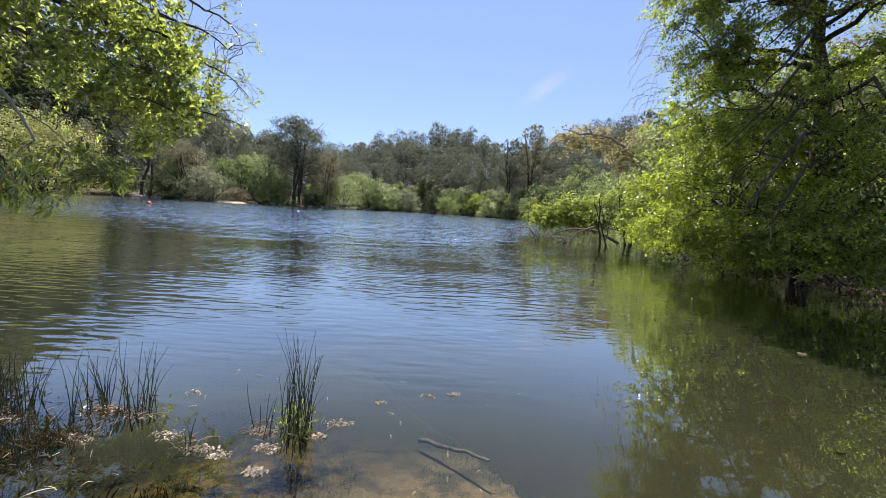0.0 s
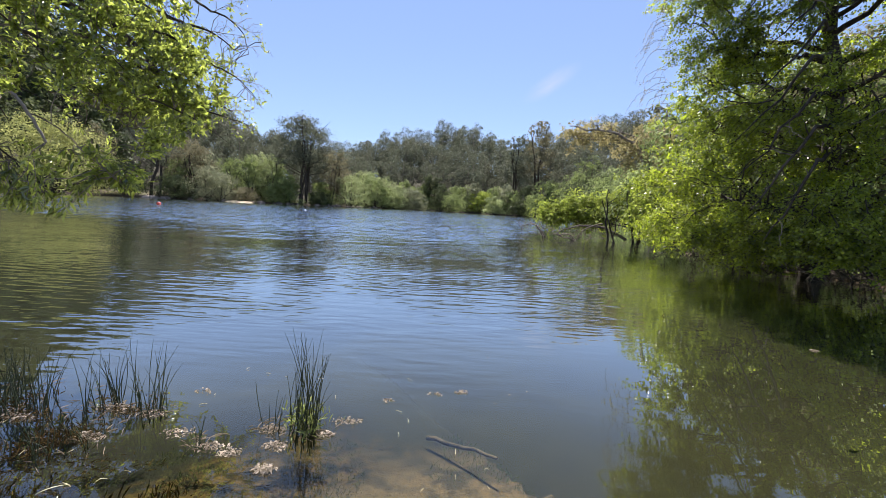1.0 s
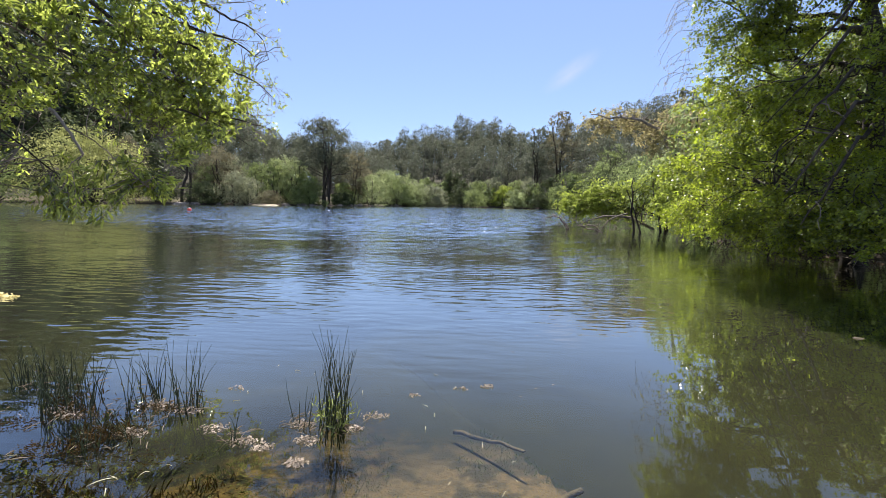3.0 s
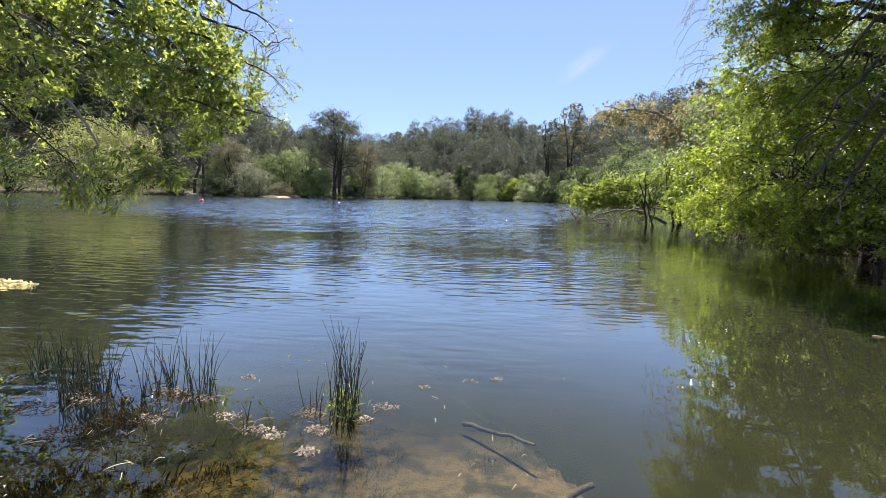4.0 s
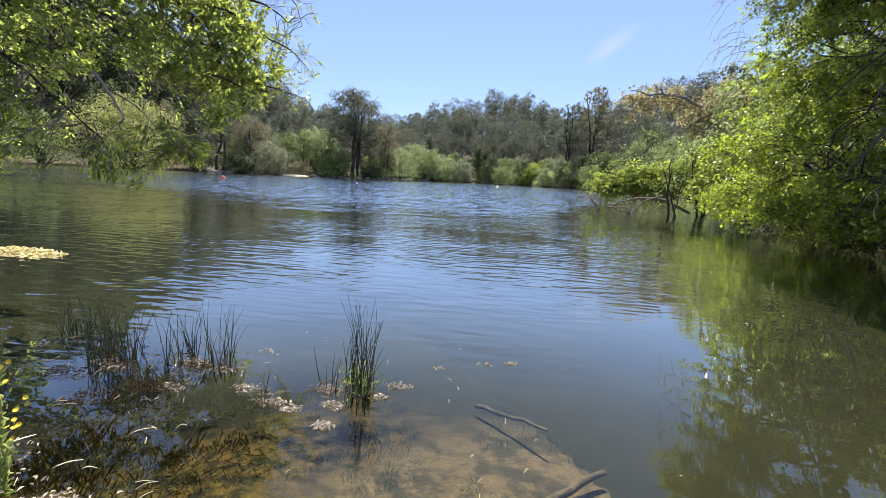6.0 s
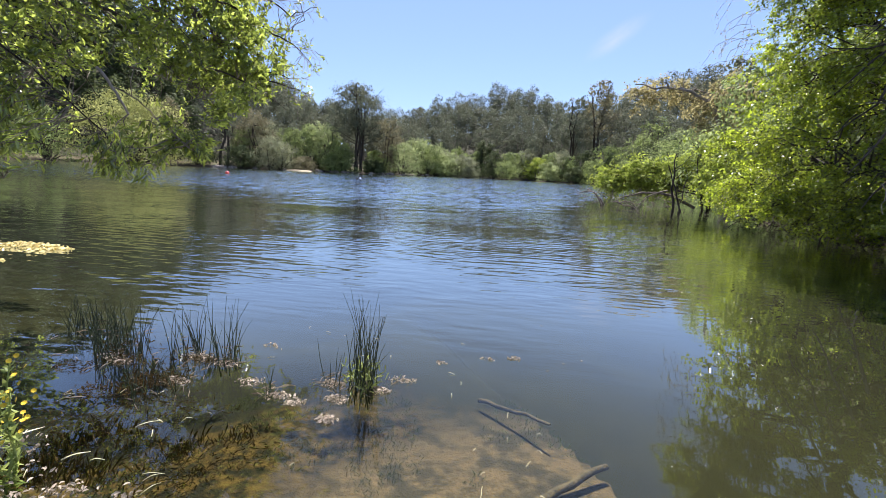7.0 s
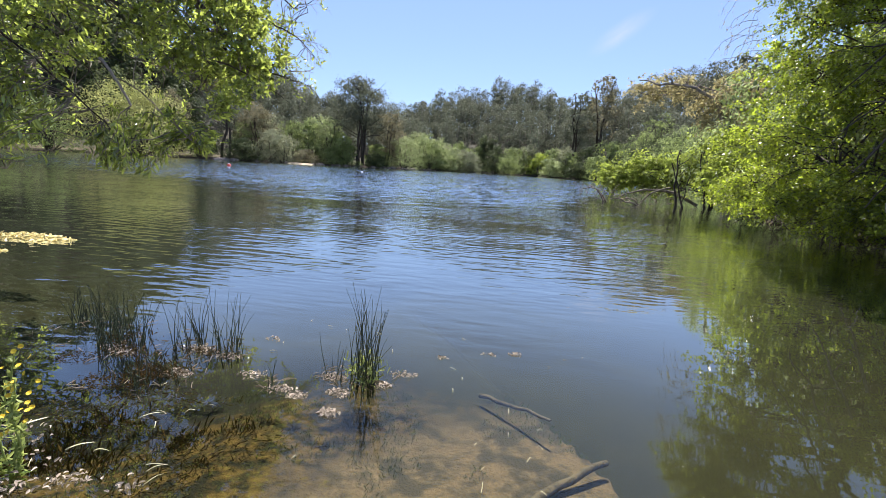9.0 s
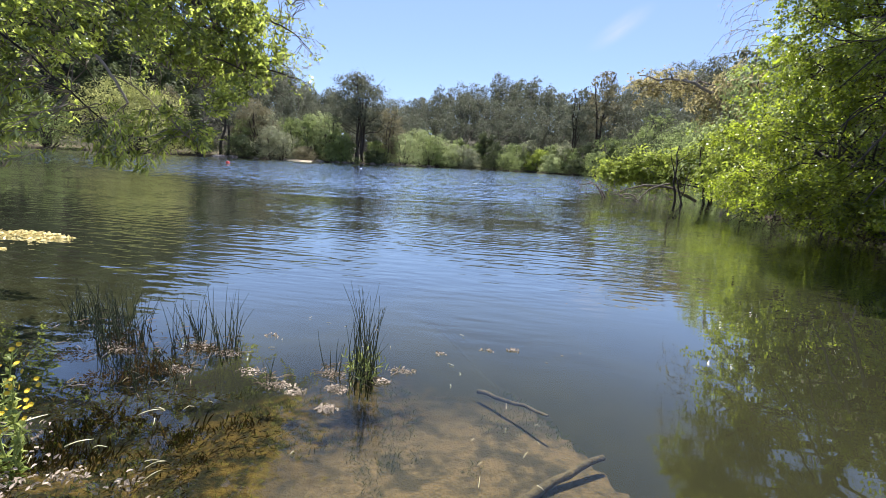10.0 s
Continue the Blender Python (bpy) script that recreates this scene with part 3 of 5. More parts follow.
for k, (az, d, h, wd, mt) in enumerate(((14.5, 139, 10, 11, M_GREEN), (17.0, 132, 14, 12, M_GREEN), (19.5, 128, 13, 13, M_DARK), (22.5, 122, 15, 13, M_GREEN),
                                        (18.5, 150, 17, 12, M_GREEN), (25.5, 116, 13, 13, M_GREEN), (-38.5, 128, 9, 9, M_DARK), (-41, 140, 15, 10, M_BROWN))):
    tree_thing("shore_tree", "rounded mid-green tree on the wooded slope", bushy(40 + k, h, wd, 0.5), M_BARK, mt, az, d, group=FAR)
for k, (az, d, h, wd, mt) in enumerate(((-13.6, 137, 10, 10, M_WILLOW), (-10.2, 143, 10, 10, M_GREEN), (-9.2, 149, 11, 10, M_WILLOW), (-7.0, 148, 8, 9, M_WILLOW), (-4.6, 149, 7, 8, M_GREY),
                                        (-1.2, 150, 9, 8, M_DARK), (-30.6, 127, 9, 9, M_GREY), (-34, 127, 6, 8, M_DARK), (-17.6, 127, 4, 6, M_DARK), (-21.5, 127, 8, 7, M_GREEN),
                                        (6.2, 138, 6, 7, M_WILLOW), (9.8, 137, 5, 7, M_DARK), (12, 137, 7, 8, M_GREEN))):
    tree_thing("shore_shrub", "leafy shrub crowding the far water's edge", bushy(700 + k, h, wd, 0.45), M_BARK, mt, az, d, group="shrubs along the far shore")


for k, (az, back, h, wd, mt) in enumerate(((-33.5, 9, 11, 9, M_GREEN), (-31, 12, 13, 10, M_GREY), (-28, 10, 12, 9, M_GREEN), (-24.8, 13, 14, 9, M_WILLOW), (-22.3, 9, 10, 8, M_GREEN), (-17.2, 7, 7, 8, M_GREEN),
                                         (-14.6, 11, 12, 9, M_BROWN), (-12.6, 9, 11, 10, M_WILLOW), (-10.6, 12, 12, 10, M_GREEN), (-8, 8, 9, 9, M_GREY), (-6.4, 11, 10, 9, M_GREEN), (-3.6, 8, 9, 8, M_GREEN),
                                         (-1.8, 10, 12, 7, M_DARK), (0.8, 9, 9, 8, M_GREEN), (3.4, 10, 10, 8, M_GREY), (6.4, 9, 9, 8, M_GREEN), (8.6, 7, 8, 8, M_GREEN), (11, 9, 10, 9, M_DARK), (13.2, 9, 12, 10, M_GREEN))):
    far_off = next(d for d in np.arange(90, 175, 0.5) if shore_distance(*polar(az, d)[:2]) > back)
    tree_thing("shore_tree", "rounded leafy tree standing behind the shoreline shrubs", bushy(760 + k, h, wd, 0.5), M_BARK, mt, az, far_off, group=FAR)


# ---- big broad-leaved tree on the near bank ----
def bank_tree(name, label, foot, tall, lobes, leaf_mat, bark, seed, tips_n, per, leaves_n, leaf=0.085, width=0.06, reach=0.28, thick=0.22, bare=(), lean=(0, 0), hang=0.5):
    """A tree grown from its trunk to lobes of its crown: limbs, boughs and twigs, each spray of leaves on a twig."""
    r = np.random.default_rng(seed)
    ob = thing(name, label, "tree", at=tuple(foot))
    foot = np.asarray(foot, float)
    trunk, twigs, leafy = Shape(), Shape(), Shape()
    line = bend((0, 0, -0.4), (r.normal() * 0.3 + lean[0], r.normal() * 0.3 + lean[1], tall), 0, 0.012, 9, r)
    trunk.tube(line, np.linspace(thick, thick * 0.25, 9) * (1 + 0.15 * r.random(9)), 12)
    for c, rh, rv in lobes:
        c = np.asarray(c) - foot
        away = np.linalg.norm(c[:2])
        h = np.clip(c[2] - away * 0.25, 0.5, tall * 0.9)
        start = np.array([np.interp(h, line[:, 2], line[:, 0]), np.interp(h, line[:, 2], line[:, 1]), h])
        limb = bend(start, c, 0.25, 0.03, 8, r)
        limb_ob = part("limb", Shape().tube(limb, np.linspace(thick * 0.32, thick * 0.1, 8), 7), bark, ob, smooth=True)
        view = np.array([-0.05, 0.22, 1.6]) - (c + foot)
        view /= np.linalg.norm(view)
        sheltered = foot[1] < 16 and np.degrees(np.arctan2(c[0] + foot[0], c[1] + foot[1])) > 37.5 and c[2] > 2.5
        for m in range(tips_n - 6 if sheltered else tips_n):
            d = units(r, 1)[0] + view * 0.35
            d[2] = d[2] * 0.95 - 0.1
            d /= np.linalg.norm(d)
            s = limb[4 + r.integers(4)]
            e = c + d * np.array([rh, rh, rv]) * r.uniform(0.6, 1.12)
            e[2] = max(e[2], 0.2 - foot[2])
            line_b = bend(s, e, 0.2 * rh, 0.03, 8, r)
            part("bough", Shape().tube(line_b, np.linspace(thick * 0.1, 0.006, 8), 5), bark, limb_ob, smooth=True)
            way = (e - s) / (np.linalg.norm(e - s) + 1e-6)
            side = np.cross(way, (0, 0, 1.0))
            k = per
            u = 0.3 + 0.7 * r.random(k) ** 0.8
            root = np.stack([np.interp(u, np.linspace(0, 1, 8), line_b[:, q]) for q in range(3)], 1)
            arm = (side[None] * r.choice([-1, 1], k)[:, None] + way * 0.7 + r.normal(size=(k, 3)) * (0.45, 0.45, 0.6)) * (reach * (1.3 - 0.7 * u))[:, None] * r.uniform(0.5, 1.6, k)[:, None]
            arm[:, 2] -= hang * reach * r.random(k)
            tips = root + arm
            tips[:, 2] = np.maximum(tips[:, 2], 0.1 - foot[2])
            for p0, p1 in zip(root, tips):
                twigs.tube([p0, p1], (0.006, 0.003), 3)
            g = leaves_n
            w_ = r.uniform(0.15, 1.1, (k, g, 1))
            P = (root[:, None] + (tips - root)[:, None] * w_ + r.normal(size=(k, g, 3)) * reach * (0.15, 0.15, 0.13)).reshape(-1, 3)
            q = len(P)
            z = 0.6 + 0.75 * r.random(q)
            plane = np.repeat(units(r, k) * 0.9 + (0, 0, 0.45), g, 0)
            leafy.leaves(P, units(r, q) * (1, 1, 0.6) + np.repeat(arm, g, 0) * 0.8 + (0, 0, -0.45), units(r, q) * 0.5 + plane, leaf * z, width * z, 0.12, True)
    for a, z0, b, d, z1 in bare:
        e = polar(b, d, z1) - foot
        h = np.clip(z0, 0.5, tall * 0.9)
        s = np.array([np.interp(h, line[:, 2], line[:, 0]), np.interp(h, line[:, 2], line[:, 1]), h])
        mid = polar(a, d + 0.6, 0.6 * z0 + 0.4 * z1 + 0.5) - foot
        low_limb = part("bare_bough", Shape().tube(np.concatenate([bend(s, mid, -0.1, 0.015, 6, r)[:-1], bend(mid, e, -0.15, 0.02, 6, r)]), np.linspace(0.075, 0.012, 11), 6), bark, ob, smooth=True)
        for m in range(4):
            q = mid + (e - mid) * r.uniform(0.1, 0.9)
            part("branch", Shape().tube(bend(q, q + (r.normal() * 0.6 - 0.4, r.normal() * 0.4, r.uniform(-0.9, 0.5)), 0.05, 0.04, 5, r), np.linspace(0.02, 0.005, 5), 4), M_DEADWOOD if m % 2 else bark, low_limb)
    part("trunk", trunk, bark, ob, smooth=True)
    tagged(part("brushwood", twigs, bark, ob), kind="stuff")
    part("crown", leafy, leaf_mat, ob)
    return ob


def lobe(az, r, z, rh, rv):
    return (polar(az, r, z), rh, rv)


bank_tree("broadleaf_tree", "big bright green broad-leaved tree leaning over the water", polar(41.8, 17.9, 0.15), 12.3,
          [lobe(28.4, 21.5, 1.0, 1.7, 0.8), lobe(31.5, 18.2, 0.9, 1.6, 0.7), lobe(35.5, 16.6, 0.9, 1.7, 0.7), lobe(40, 16.2, 0.9, 1.7, 0.7), lobe(46, 15.6, 0.9, 1.8, 0.7), lobe(29.2, 21, 1.7, 1.9, 1.0), lobe(30.5, 19, 2.5, 2.0, 1.5), lobe(34, 17, 2.3, 2.2, 1.7), lobe(38.5, 16, 2.0, 2.1, 1.5),
           lobe(44.5, 15.5, 2.2, 2.3, 1.7), lobe(31.6, 19, 5.0, 2.1, 1.8), lobe(36, 17.5, 5.3, 2.3, 2.0), lobe(38.8, 16.8, 5.0, 2.3, 2.0), lobe(44, 18.8, 5.4, 2.2, 1.8),
           lobe(47.5, 16, 5.0, 2.4, 2.0), lobe(31.4, 18.4, 8.0, 2.1, 1.8), lobe(36, 17, 8.8, 2.3, 2.0), lobe(39.2, 17.6, 8.6, 2.3, 2.0), lobe(44.5, 18.8, 8.6, 2.2, 2.0),
           lobe(49, 16.5, 8.2, 2.4, 2.0), lobe(31.8, 18, 10.6, 2.0, 1.4), lobe(34.5, 17.4, 10.9, 2.0, 1.3), lobe(28.6, 18.4, 10.3, 1.3, 1.3), lobe(33.2, 17.6, 7.2, 1.8, 1.3), lobe(33.5, 17.5, 9.8, 2.0, 1.5), lobe(30.3, 18.6, 6.6, 1.9, 1.5), lobe(29.9, 18.5, 9.9, 1.7, 1.6), lobe(38.5, 17, 10.3, 2.0, 1.5), lobe(47, 18, 7, 2.4, 2.0), lobe(38, 18.5, 3.8, 2.2, 1.6), lobe(45, 18, 3.6, 2.2, 1.6), lobe(36.5, 19.5, 12.2, 2.4, 1.1)],
          M_BROAD, M_BARK, 31, 13, 11, 34, 0.08, 0.06, 0.5, 0.3,
          [(41, 9.6, 37.5, 14.9, 8.2), (40.5, 8.6, 36, 14.6, 6.6), (40, 7.6, 35, 14.6, 5.2), (39.5, 7.0, 33.8, 14.8, 4.0), (40, 5.8, 34.5, 14.4, 3.0), (40.5, 5.0, 36, 14.2, 2.0), (41, 4.0, 37.5, 14.0, 1.2),
           (45, 8.0, 47.5, 14.6, 6.8), (45, 5.6, 48, 14.2, 4.2), (41.5, 10.6, 38.5, 15.2, 10.4)], (-0.3, 0.3))
def hanging_twigs():
    """Thin drooping twigs with few small leaves at the outer edge of the big tree."""
    r = np.random.default_rng(35)
    big = bpy.data.objects["broadleaf_tree"]
    root = np.array(big.location)
    leafy = Shape()
    for k in range(34):
        az, z = r.uniform(22.8, 26.5), r.uniform(5.5, 10.8)
        a = polar(az + 2.0, 18.5, z + 0.2)
        b = polar(az, 18.3, z)
        c = polar(az - r.uniform(0.1, 1.3), 18.3, z - r.uniform(0.3, 1.1))
        line = np.concatenate([bend(a, b, 0.1, 0.03, 4, r)[:-1], bend(b, c, 0.0, 0.03, 6, r)]) - root
        part("hanging_twig", Shape().tube(line, np.linspace(0.007, 0.003, 9), 4), M_BARK, big)
        n = 26
        u = r.uniform(0.1, 1, n)
        P = np.stack([np.interp(u, np.linspace(0, 1, 9), line[:, q]) for q in range(3)], 1) + r.normal(size=(n, 3)) * 0.05
        leafy.leaves(P, units(r, n) + (0, 0, -0.6), units(r, n), 0.05, 0.028, 0.1, True)
    tagged(part("young_leaves", leafy, M_OCHRE, big, "small pale young leaves on drooping twigs"), kind="stuff")


hanging_twigs()
bank_tree("lakeside_tree", "fresh yellow-green tree leaning low over the water", polar(25.0, 31, 0.3), 6.0,
          [lobe(13.4, 32, 1.7, 0.9, 0.5), lobe(15.2, 32, 1.3, 1.4, 0.7), lobe(17.2, 32.5, 2.2, 1.8, 0.8), lobe(19.3, 32, 1.3, 1.5, 0.7), lobe(21.2, 32.5, 2.3, 1.8, 0.8), lobe(23.5, 31, 2.6, 1.8, 1.1), lobe(26.4, 29, 3.4, 2.0, 1.5), lobe(25.0, 30, 1.6, 1.7, 0.9),
           lobe(27.5, 26.5, 2.0, 2.0, 1.3)],
          M_LIME, M_BARK, 32, 15, 13, 13, 0.16, 0.11, 0.55, 0.12)
bank_tree("ochre_tree", "tree with ochre young leaves on long bare limbs", polar(26.5, 40, 0.5), 10.5,
          [lobe(15.8, 42, 8.9, 1.7, 0.8), lobe(18.5, 41, 9.3, 2.0, 0.9), lobe(21.5, 41, 8.3, 2.2, 1.3), lobe(24.5, 40, 8.0, 2.4, 1.6), lobe(23.5, 40, 5.8, 2.3, 1.2),
           lobe(26.5, 40, 8.4, 2.4, 1.4)],
          M_OCHRE, M_DEADWOOD, 33, 10, 11, 12, 0.2, 0.13, 0.6, 0.3)
for k, (az, d, h, wd, mt) in enumerate(((30, 30, 9, 8, M_GREEN), (35, 27, 10, 8, M_BROAD), (40, 26, 9, 8, M_GREEN), (45, 24, 9, 8, M_BROWN), (50, 22, 8, 8, M_GREEN),
                                        (29, 48, 10, 10, M_GREEN), (36, 44, 13, 10, M_EUC), (44, 40, 15, 10, M_GREEN), (24.5, 62, 9, 10, M_GREEN), (21, 78, 10, 11, M_GREEN),
                                        (52, 34, 14, 10, M_GREEN), (17.5, 98, 10, 10, M_DARK))):
    tree_thing("bank_tree", "leafy mid-green tree on the wooded bank", bushy(60 + k, h, wd, 0.28 if d < 35 else 0.38, 13, 14, 17), M_BARK, mt, az, d, group="trees on the wooded bank")


for k, (az, d, h, wd) in enumerate(((44, 26, 10, 9), (50, 23, 9, 8), (38.5, 25, 9, 7))):
    tree_thing("bank_tree", "leafy backlit tree behind the big broad-leaved tree", bushy(90 + k, h, wd, 0.23, 14, 22, 24), M_BARK, M_GREEN if k else M_BROWN, az, d, group="trees on the wooded bank")
for k, (az, d) in enumerate(((31, 20.6), (34, 19.6), (37, 19.2), (40, 19.0), (43, 19.2), (46, 19.2), (49, 19.4))):
    tree_thing("bank_shrub", "low shaded green shrub hanging over the edge of the bank", bushy(110 + k, 1.7, 2.7, 0.09, 9, 14, 16), M_BARK, M_GREEN, az, d, group="shrubs on the bank")


def arching_limb():
    """Long pale limb that arches out of the ochre tree over the water."""
    r = np.random.default_rng(79)
    ob = thing("arching_limb", "long pale bare limb arching out of the ochre-leaved tree", "branch", at=tuple(polar(26.5, 40, 0.3)))
    foot = polar(26.5, 40, 0.3)
    pts = [polar(26.5, 40, 0.3), polar(25.6, 39.4, 5.2), polar(23.6, 39.2, 7.8), polar(20.6, 39.2, 8.9), polar(17.6, 39.4, 9.1), polar(15.4, 39.8, 9.6)]
    fine = np.concatenate([bend(a, c, 0.1, 0.02, 5, r)[:-1] for a, c in zip(pts, pts[1:])] + [[pts[-1]]])
    limb_ob = part("limb", Shape().tube(fine - foot, np.linspace(0.2, 0.04, len(fine)), 8), M_PALEBARK, ob, smooth=True)
    for k in range(9):
        a = fine[8 + r.integers(len(fine) - 9)]
        part("branch", Shape().tube(bend(a, a + (r.normal() * 0.8, r.normal() * 0.5, r.uniform(0.2, 1.3)), 0.1, 0.05, 5, r) - foot, np.linspace(0.05, 0.015, 5), 5), M_PALEBARK, limb_ob)


arching_limb()


def bank_roots():
    """Tangle of dead roots and twigs at the foot of the bank."""
    r = np.random.default_rng(77)
    ob = thing("root_tangle", "tangle of dark roots and dead twigs along the undercut bank", "roots")
    for k in range(90):
        az = r.uniform(28, 49)
        d0 = np.interp(az, [28, 31, 35, 40, 45, 50], [20.5, 18.4, 17.3, 17.0, 17.0, 16.6])
        a = polar(az, d0 + r.uniform(-0.2, 0.9), r.uniform(0.25, 1.1))
        b = polar(az + r.normal() * 1.6, d0 - r.uniform(0.1, 1.2), r.uniform(-0.15, 0.35))
        part("root", Shape().tube(bend(a, b, 0.15 * r.normal(), 0.08, 6, r), np.linspace(r.uniform(0.012, 0.035), 0.006, 6), 5), M_DEADWOOD if k % 4 == 0 else M_BARK, ob)
    return ob


bank_roots()


# ---- fallen tree and dead stems in the water ----
def fallen_tree():
    r = np.random.default_rng(81)
    ob = thing("fallen_tree", "bare grey fallen tree with arching branches in the water", "fallen tree")
    main = [((23.5, 30, 0.1), (20, 29, 0.9), (16.8, 28.6, 0.75), (14.8, 28.4, 0.3)),
            ((20.5, 28.6, 1.1), (18.4, 27.9, 0.7), (17.4, 27.4, 0.02)),
            ((17.3, 27.2, 0.0), (16.4, 27.0, 0.35), (15.2, 27.3, 0.2)),
            ((17.3, 27.0, -0.05), (15.8, 26.9, 0.12), (14.4, 27.0, 0.3)),
            ((13.6, 28.6, -0.1), (12.5, 28.5, 0.5), (11.2, 28.7, 0.95)),
            ((13.2, 28.0, -0.1), (12.2, 28.4, 0.75), (10.4, 28.8, 0.7))]
    for k, line in enumerate(main):
        pts = [polar(*p) for p in line]
        fine = np.concatenate([bend(a, b, 0.08, 0.02, 5, r)[:-1] for a, b in zip(pts, pts[1:])] + [[pts[-1]]])
        limb = part("limb", Shape().tube(fine, np.linspace(0.1 if k == 0 else 0.06, 0.03, len(fine)), 7), M_DEADWOOD, ob, smooth=True)
    tw = Shape()
    for k in range(120):
        az, d = r.uniform(9.8, 22), r.uniform(27.5, 30)
        a = polar(az, d, r.uniform(-0.05, 0.7))
        b = a + np.array([r.normal() * 0.5, r.normal() * 0.4, r.uniform(-0.2, 0.9)])
        tw.tube(bend(a, b, 0.1 * r.normal(), 0.08, 5, r), np.linspace(0.016, 0.004, 5), 4)
    tagged(part("brushwood", tw, M_DEADWOOD, ob), kind="stuff")
    return ob


fallen_tree()


def drowned_tree(az, d, high, top_az, thick):
    r = np.random.default_rng(int(az * 100))
    ob = thing("drowned_tree", "dark dead stem standing in shallow water", "dead tree", "dead stems in the water", polar(az, d, 0))
    foot = polar(az, d, 0)
    top = polar(top_az, d + 0.4, high) - foot
    stem = part("trunk", Shape().tube(bend((0, 0, -0.5), top, 0, 0.02, 8, r), np.linspace(thick, thick * 0.35, 8), 7), M_BARK, ob, smooth=True)
    for k in range(5):
        a = top * r.uniform(0.35, 0.95)
        b = a + np.array([r.normal() * 0.7, r.normal() * 0.3, r.uniform(0.2, 1.0)])
        part("branch", Shape().tube(bend(a, b, 0, 0.06, 5, r), np.linspace(thick * 0.3, thick * 0.08, 5), 5), M_BARK, stem)


drowned_tree(21.2, 27.5, 3.3, 20.9, 0.075)
drowned_tree(22.6, 26.8, 2.6, 20.2, 0.06)
drowned_tree(24.6, 29.0, 4.2, 22.8, 0.07)
drowned_tree(22.0, 28.5, 2.4, 22.1, 0.045)


# ---- overhanging tree on the near shore ----
def overhang():
    """Tree beside the viewpoint whose limbs arch over the water."""
    r = np.random.default_rng(91)
    foot = np.array([-9.2, 2.1, 0.3])
    ob = thing("bay_tree", "overhanging tree with glossy lance-shaped leaves and bare twigs", "tree", at=tuple(foot))
    trunk, leafy, twigs = Shape(), Shape(), Shape()
    top = np.array([-8.6, 3.0, 7.8])
    line = bend(foot - (0, 0, 0.5), top, 0, 0.015, 9, r)
    trunk.tube(line - foot, np.linspace(0.34, 0.14, 9), 12)
    part("trunk", trunk, M_BARK, ob, smooth=True)
    limbs = []

    def limb(pts, r0, r1, name="limb", mat=M_BARK):
        fine = np.concatenate([bend(a, b, 0.02, 0.018, 5, r)[:-1] for a, b in zip(pts, pts[1:])] + [[pts[-1]]])
        part(name, Shape().tube(fine - foot, np.linspace(r0 * 1.45, r1 * 1.45, len(fine)), 7), mat, ob, smooth=True)
        limbs.append(fine)

    def at(az, d, el):
        d *= 1.5
        return polar(az, d, 1.6 + d * math.tan(radians(el)))

    def sweep(start, d, way, r0, r1, name="limb", mat=M_BARK):
        """A limb through bearings and heights seen from the shore, at about d metres."""
        limb(([] if start is None else [start]) + [at(a, d, e) for a, e in way], r0, r1, name, mat)

    sweep(line[7], 5.2, [(-55, 20.5), (-47.6, 19), (-44.4, 17.8), (-41.2, 17.3), (-38.2, 16.3), (-36.2, 14.2), (-34.1, 11.9), (-31.1, 10.7), (-28, 10.3)], 0.05, 0.005)
    sweep(line[8], 5.4, [(-52, 23), (-46, 20.5), (-42.1, 18.7), (-40.2, 17), (-36.6, 17), (-34.4, 17.1), (-31.5, 15.8), (-29.7, 14.9), (-27.2, 14), (-25.3, 12.2)], 0.03, 0.003)
    sweep(line[8], 5.7, [(-52, 28), (-44, 26), (-36.4, 21), (-34.3, 18.8), (-32.6, 18.5), (-30.2, 18.4), (-27.7, 17), (-24.6, 18.4)], 0.034, 0.003)
    sweep(line[8], 5.9, [(-54, 33), (-44, 30), (-36, 24), (-32.4, 21.3), (-30.1, 20.4), (-28.3, 20.1), (-26.7, 18.9), (-26.1, 16.9)], 0.03, 0.003)
    sweep(None, 5.15, [(-38.2, 16.3), (-37.3, 13.7), (-35.8, 12.2), (-33.6, 10.1), (-30.5, 9.8), (-28, 9.3), (-26, 8.8)], 0.02, 0.003)
    sweep(line[6], 4.9, [(-58, 17), (-51.3, 15.7), (-49.1, 15.6), (-47.2, 14.4), (-46, 14.5), (-42, 11), (-39, 8), (-36, 4)], 0.016, 0.003, mat=M_DEADWOOD)
    sweep(line[5], 4.6, [(-60, 13), (-54, 10), (-49, 5), (-45, -0.5)], 0.014, 0.004)
    sweep(None, 4.3, [(-46.8, 8.8), (-45.7, 7.1), (-44.5, 4.5)], 0.013, 0.009, "dead_limb", M_PALEBARK)
    sweep(None, 4.3, [(-45.7, 7.1), (-43.5, 6.0), (-41.5, 3.6), (-39.5, 1.6), (-38.2, 0.2)], 0.006, 0.002, "dead_limb", M_DEADWOOD)
    sweep(line[7], 5.8, [(-58, 28), (-54, 20), (-50, 12), (-47, 6)], 0.018, 0.004)
    sweep(line[4], 5.6, [(-64, 10), (-60, 6), (-56.5, 2), (-54.5, -2.5)], 0.02, 0.003)
    for k in range(34):
        az, el = r.uniform(-58, -36), r.uniform(9, 30)
        d = r.uniform(4.5, 6.0)
        run, drop = r.uniform(3, 9), r.uniform(1, 9)
        sweep(None, d, [(az, el), (az + run * 0.4, el - drop * 0.25), (az + run, el - drop)], r.uniform(0.006, 0.017), 0.002, "bough", M_DEADWOOD if k % 3 == 0 else M_BARK)
    skeleton = np.concatenate([l[3:] for l in limbs])
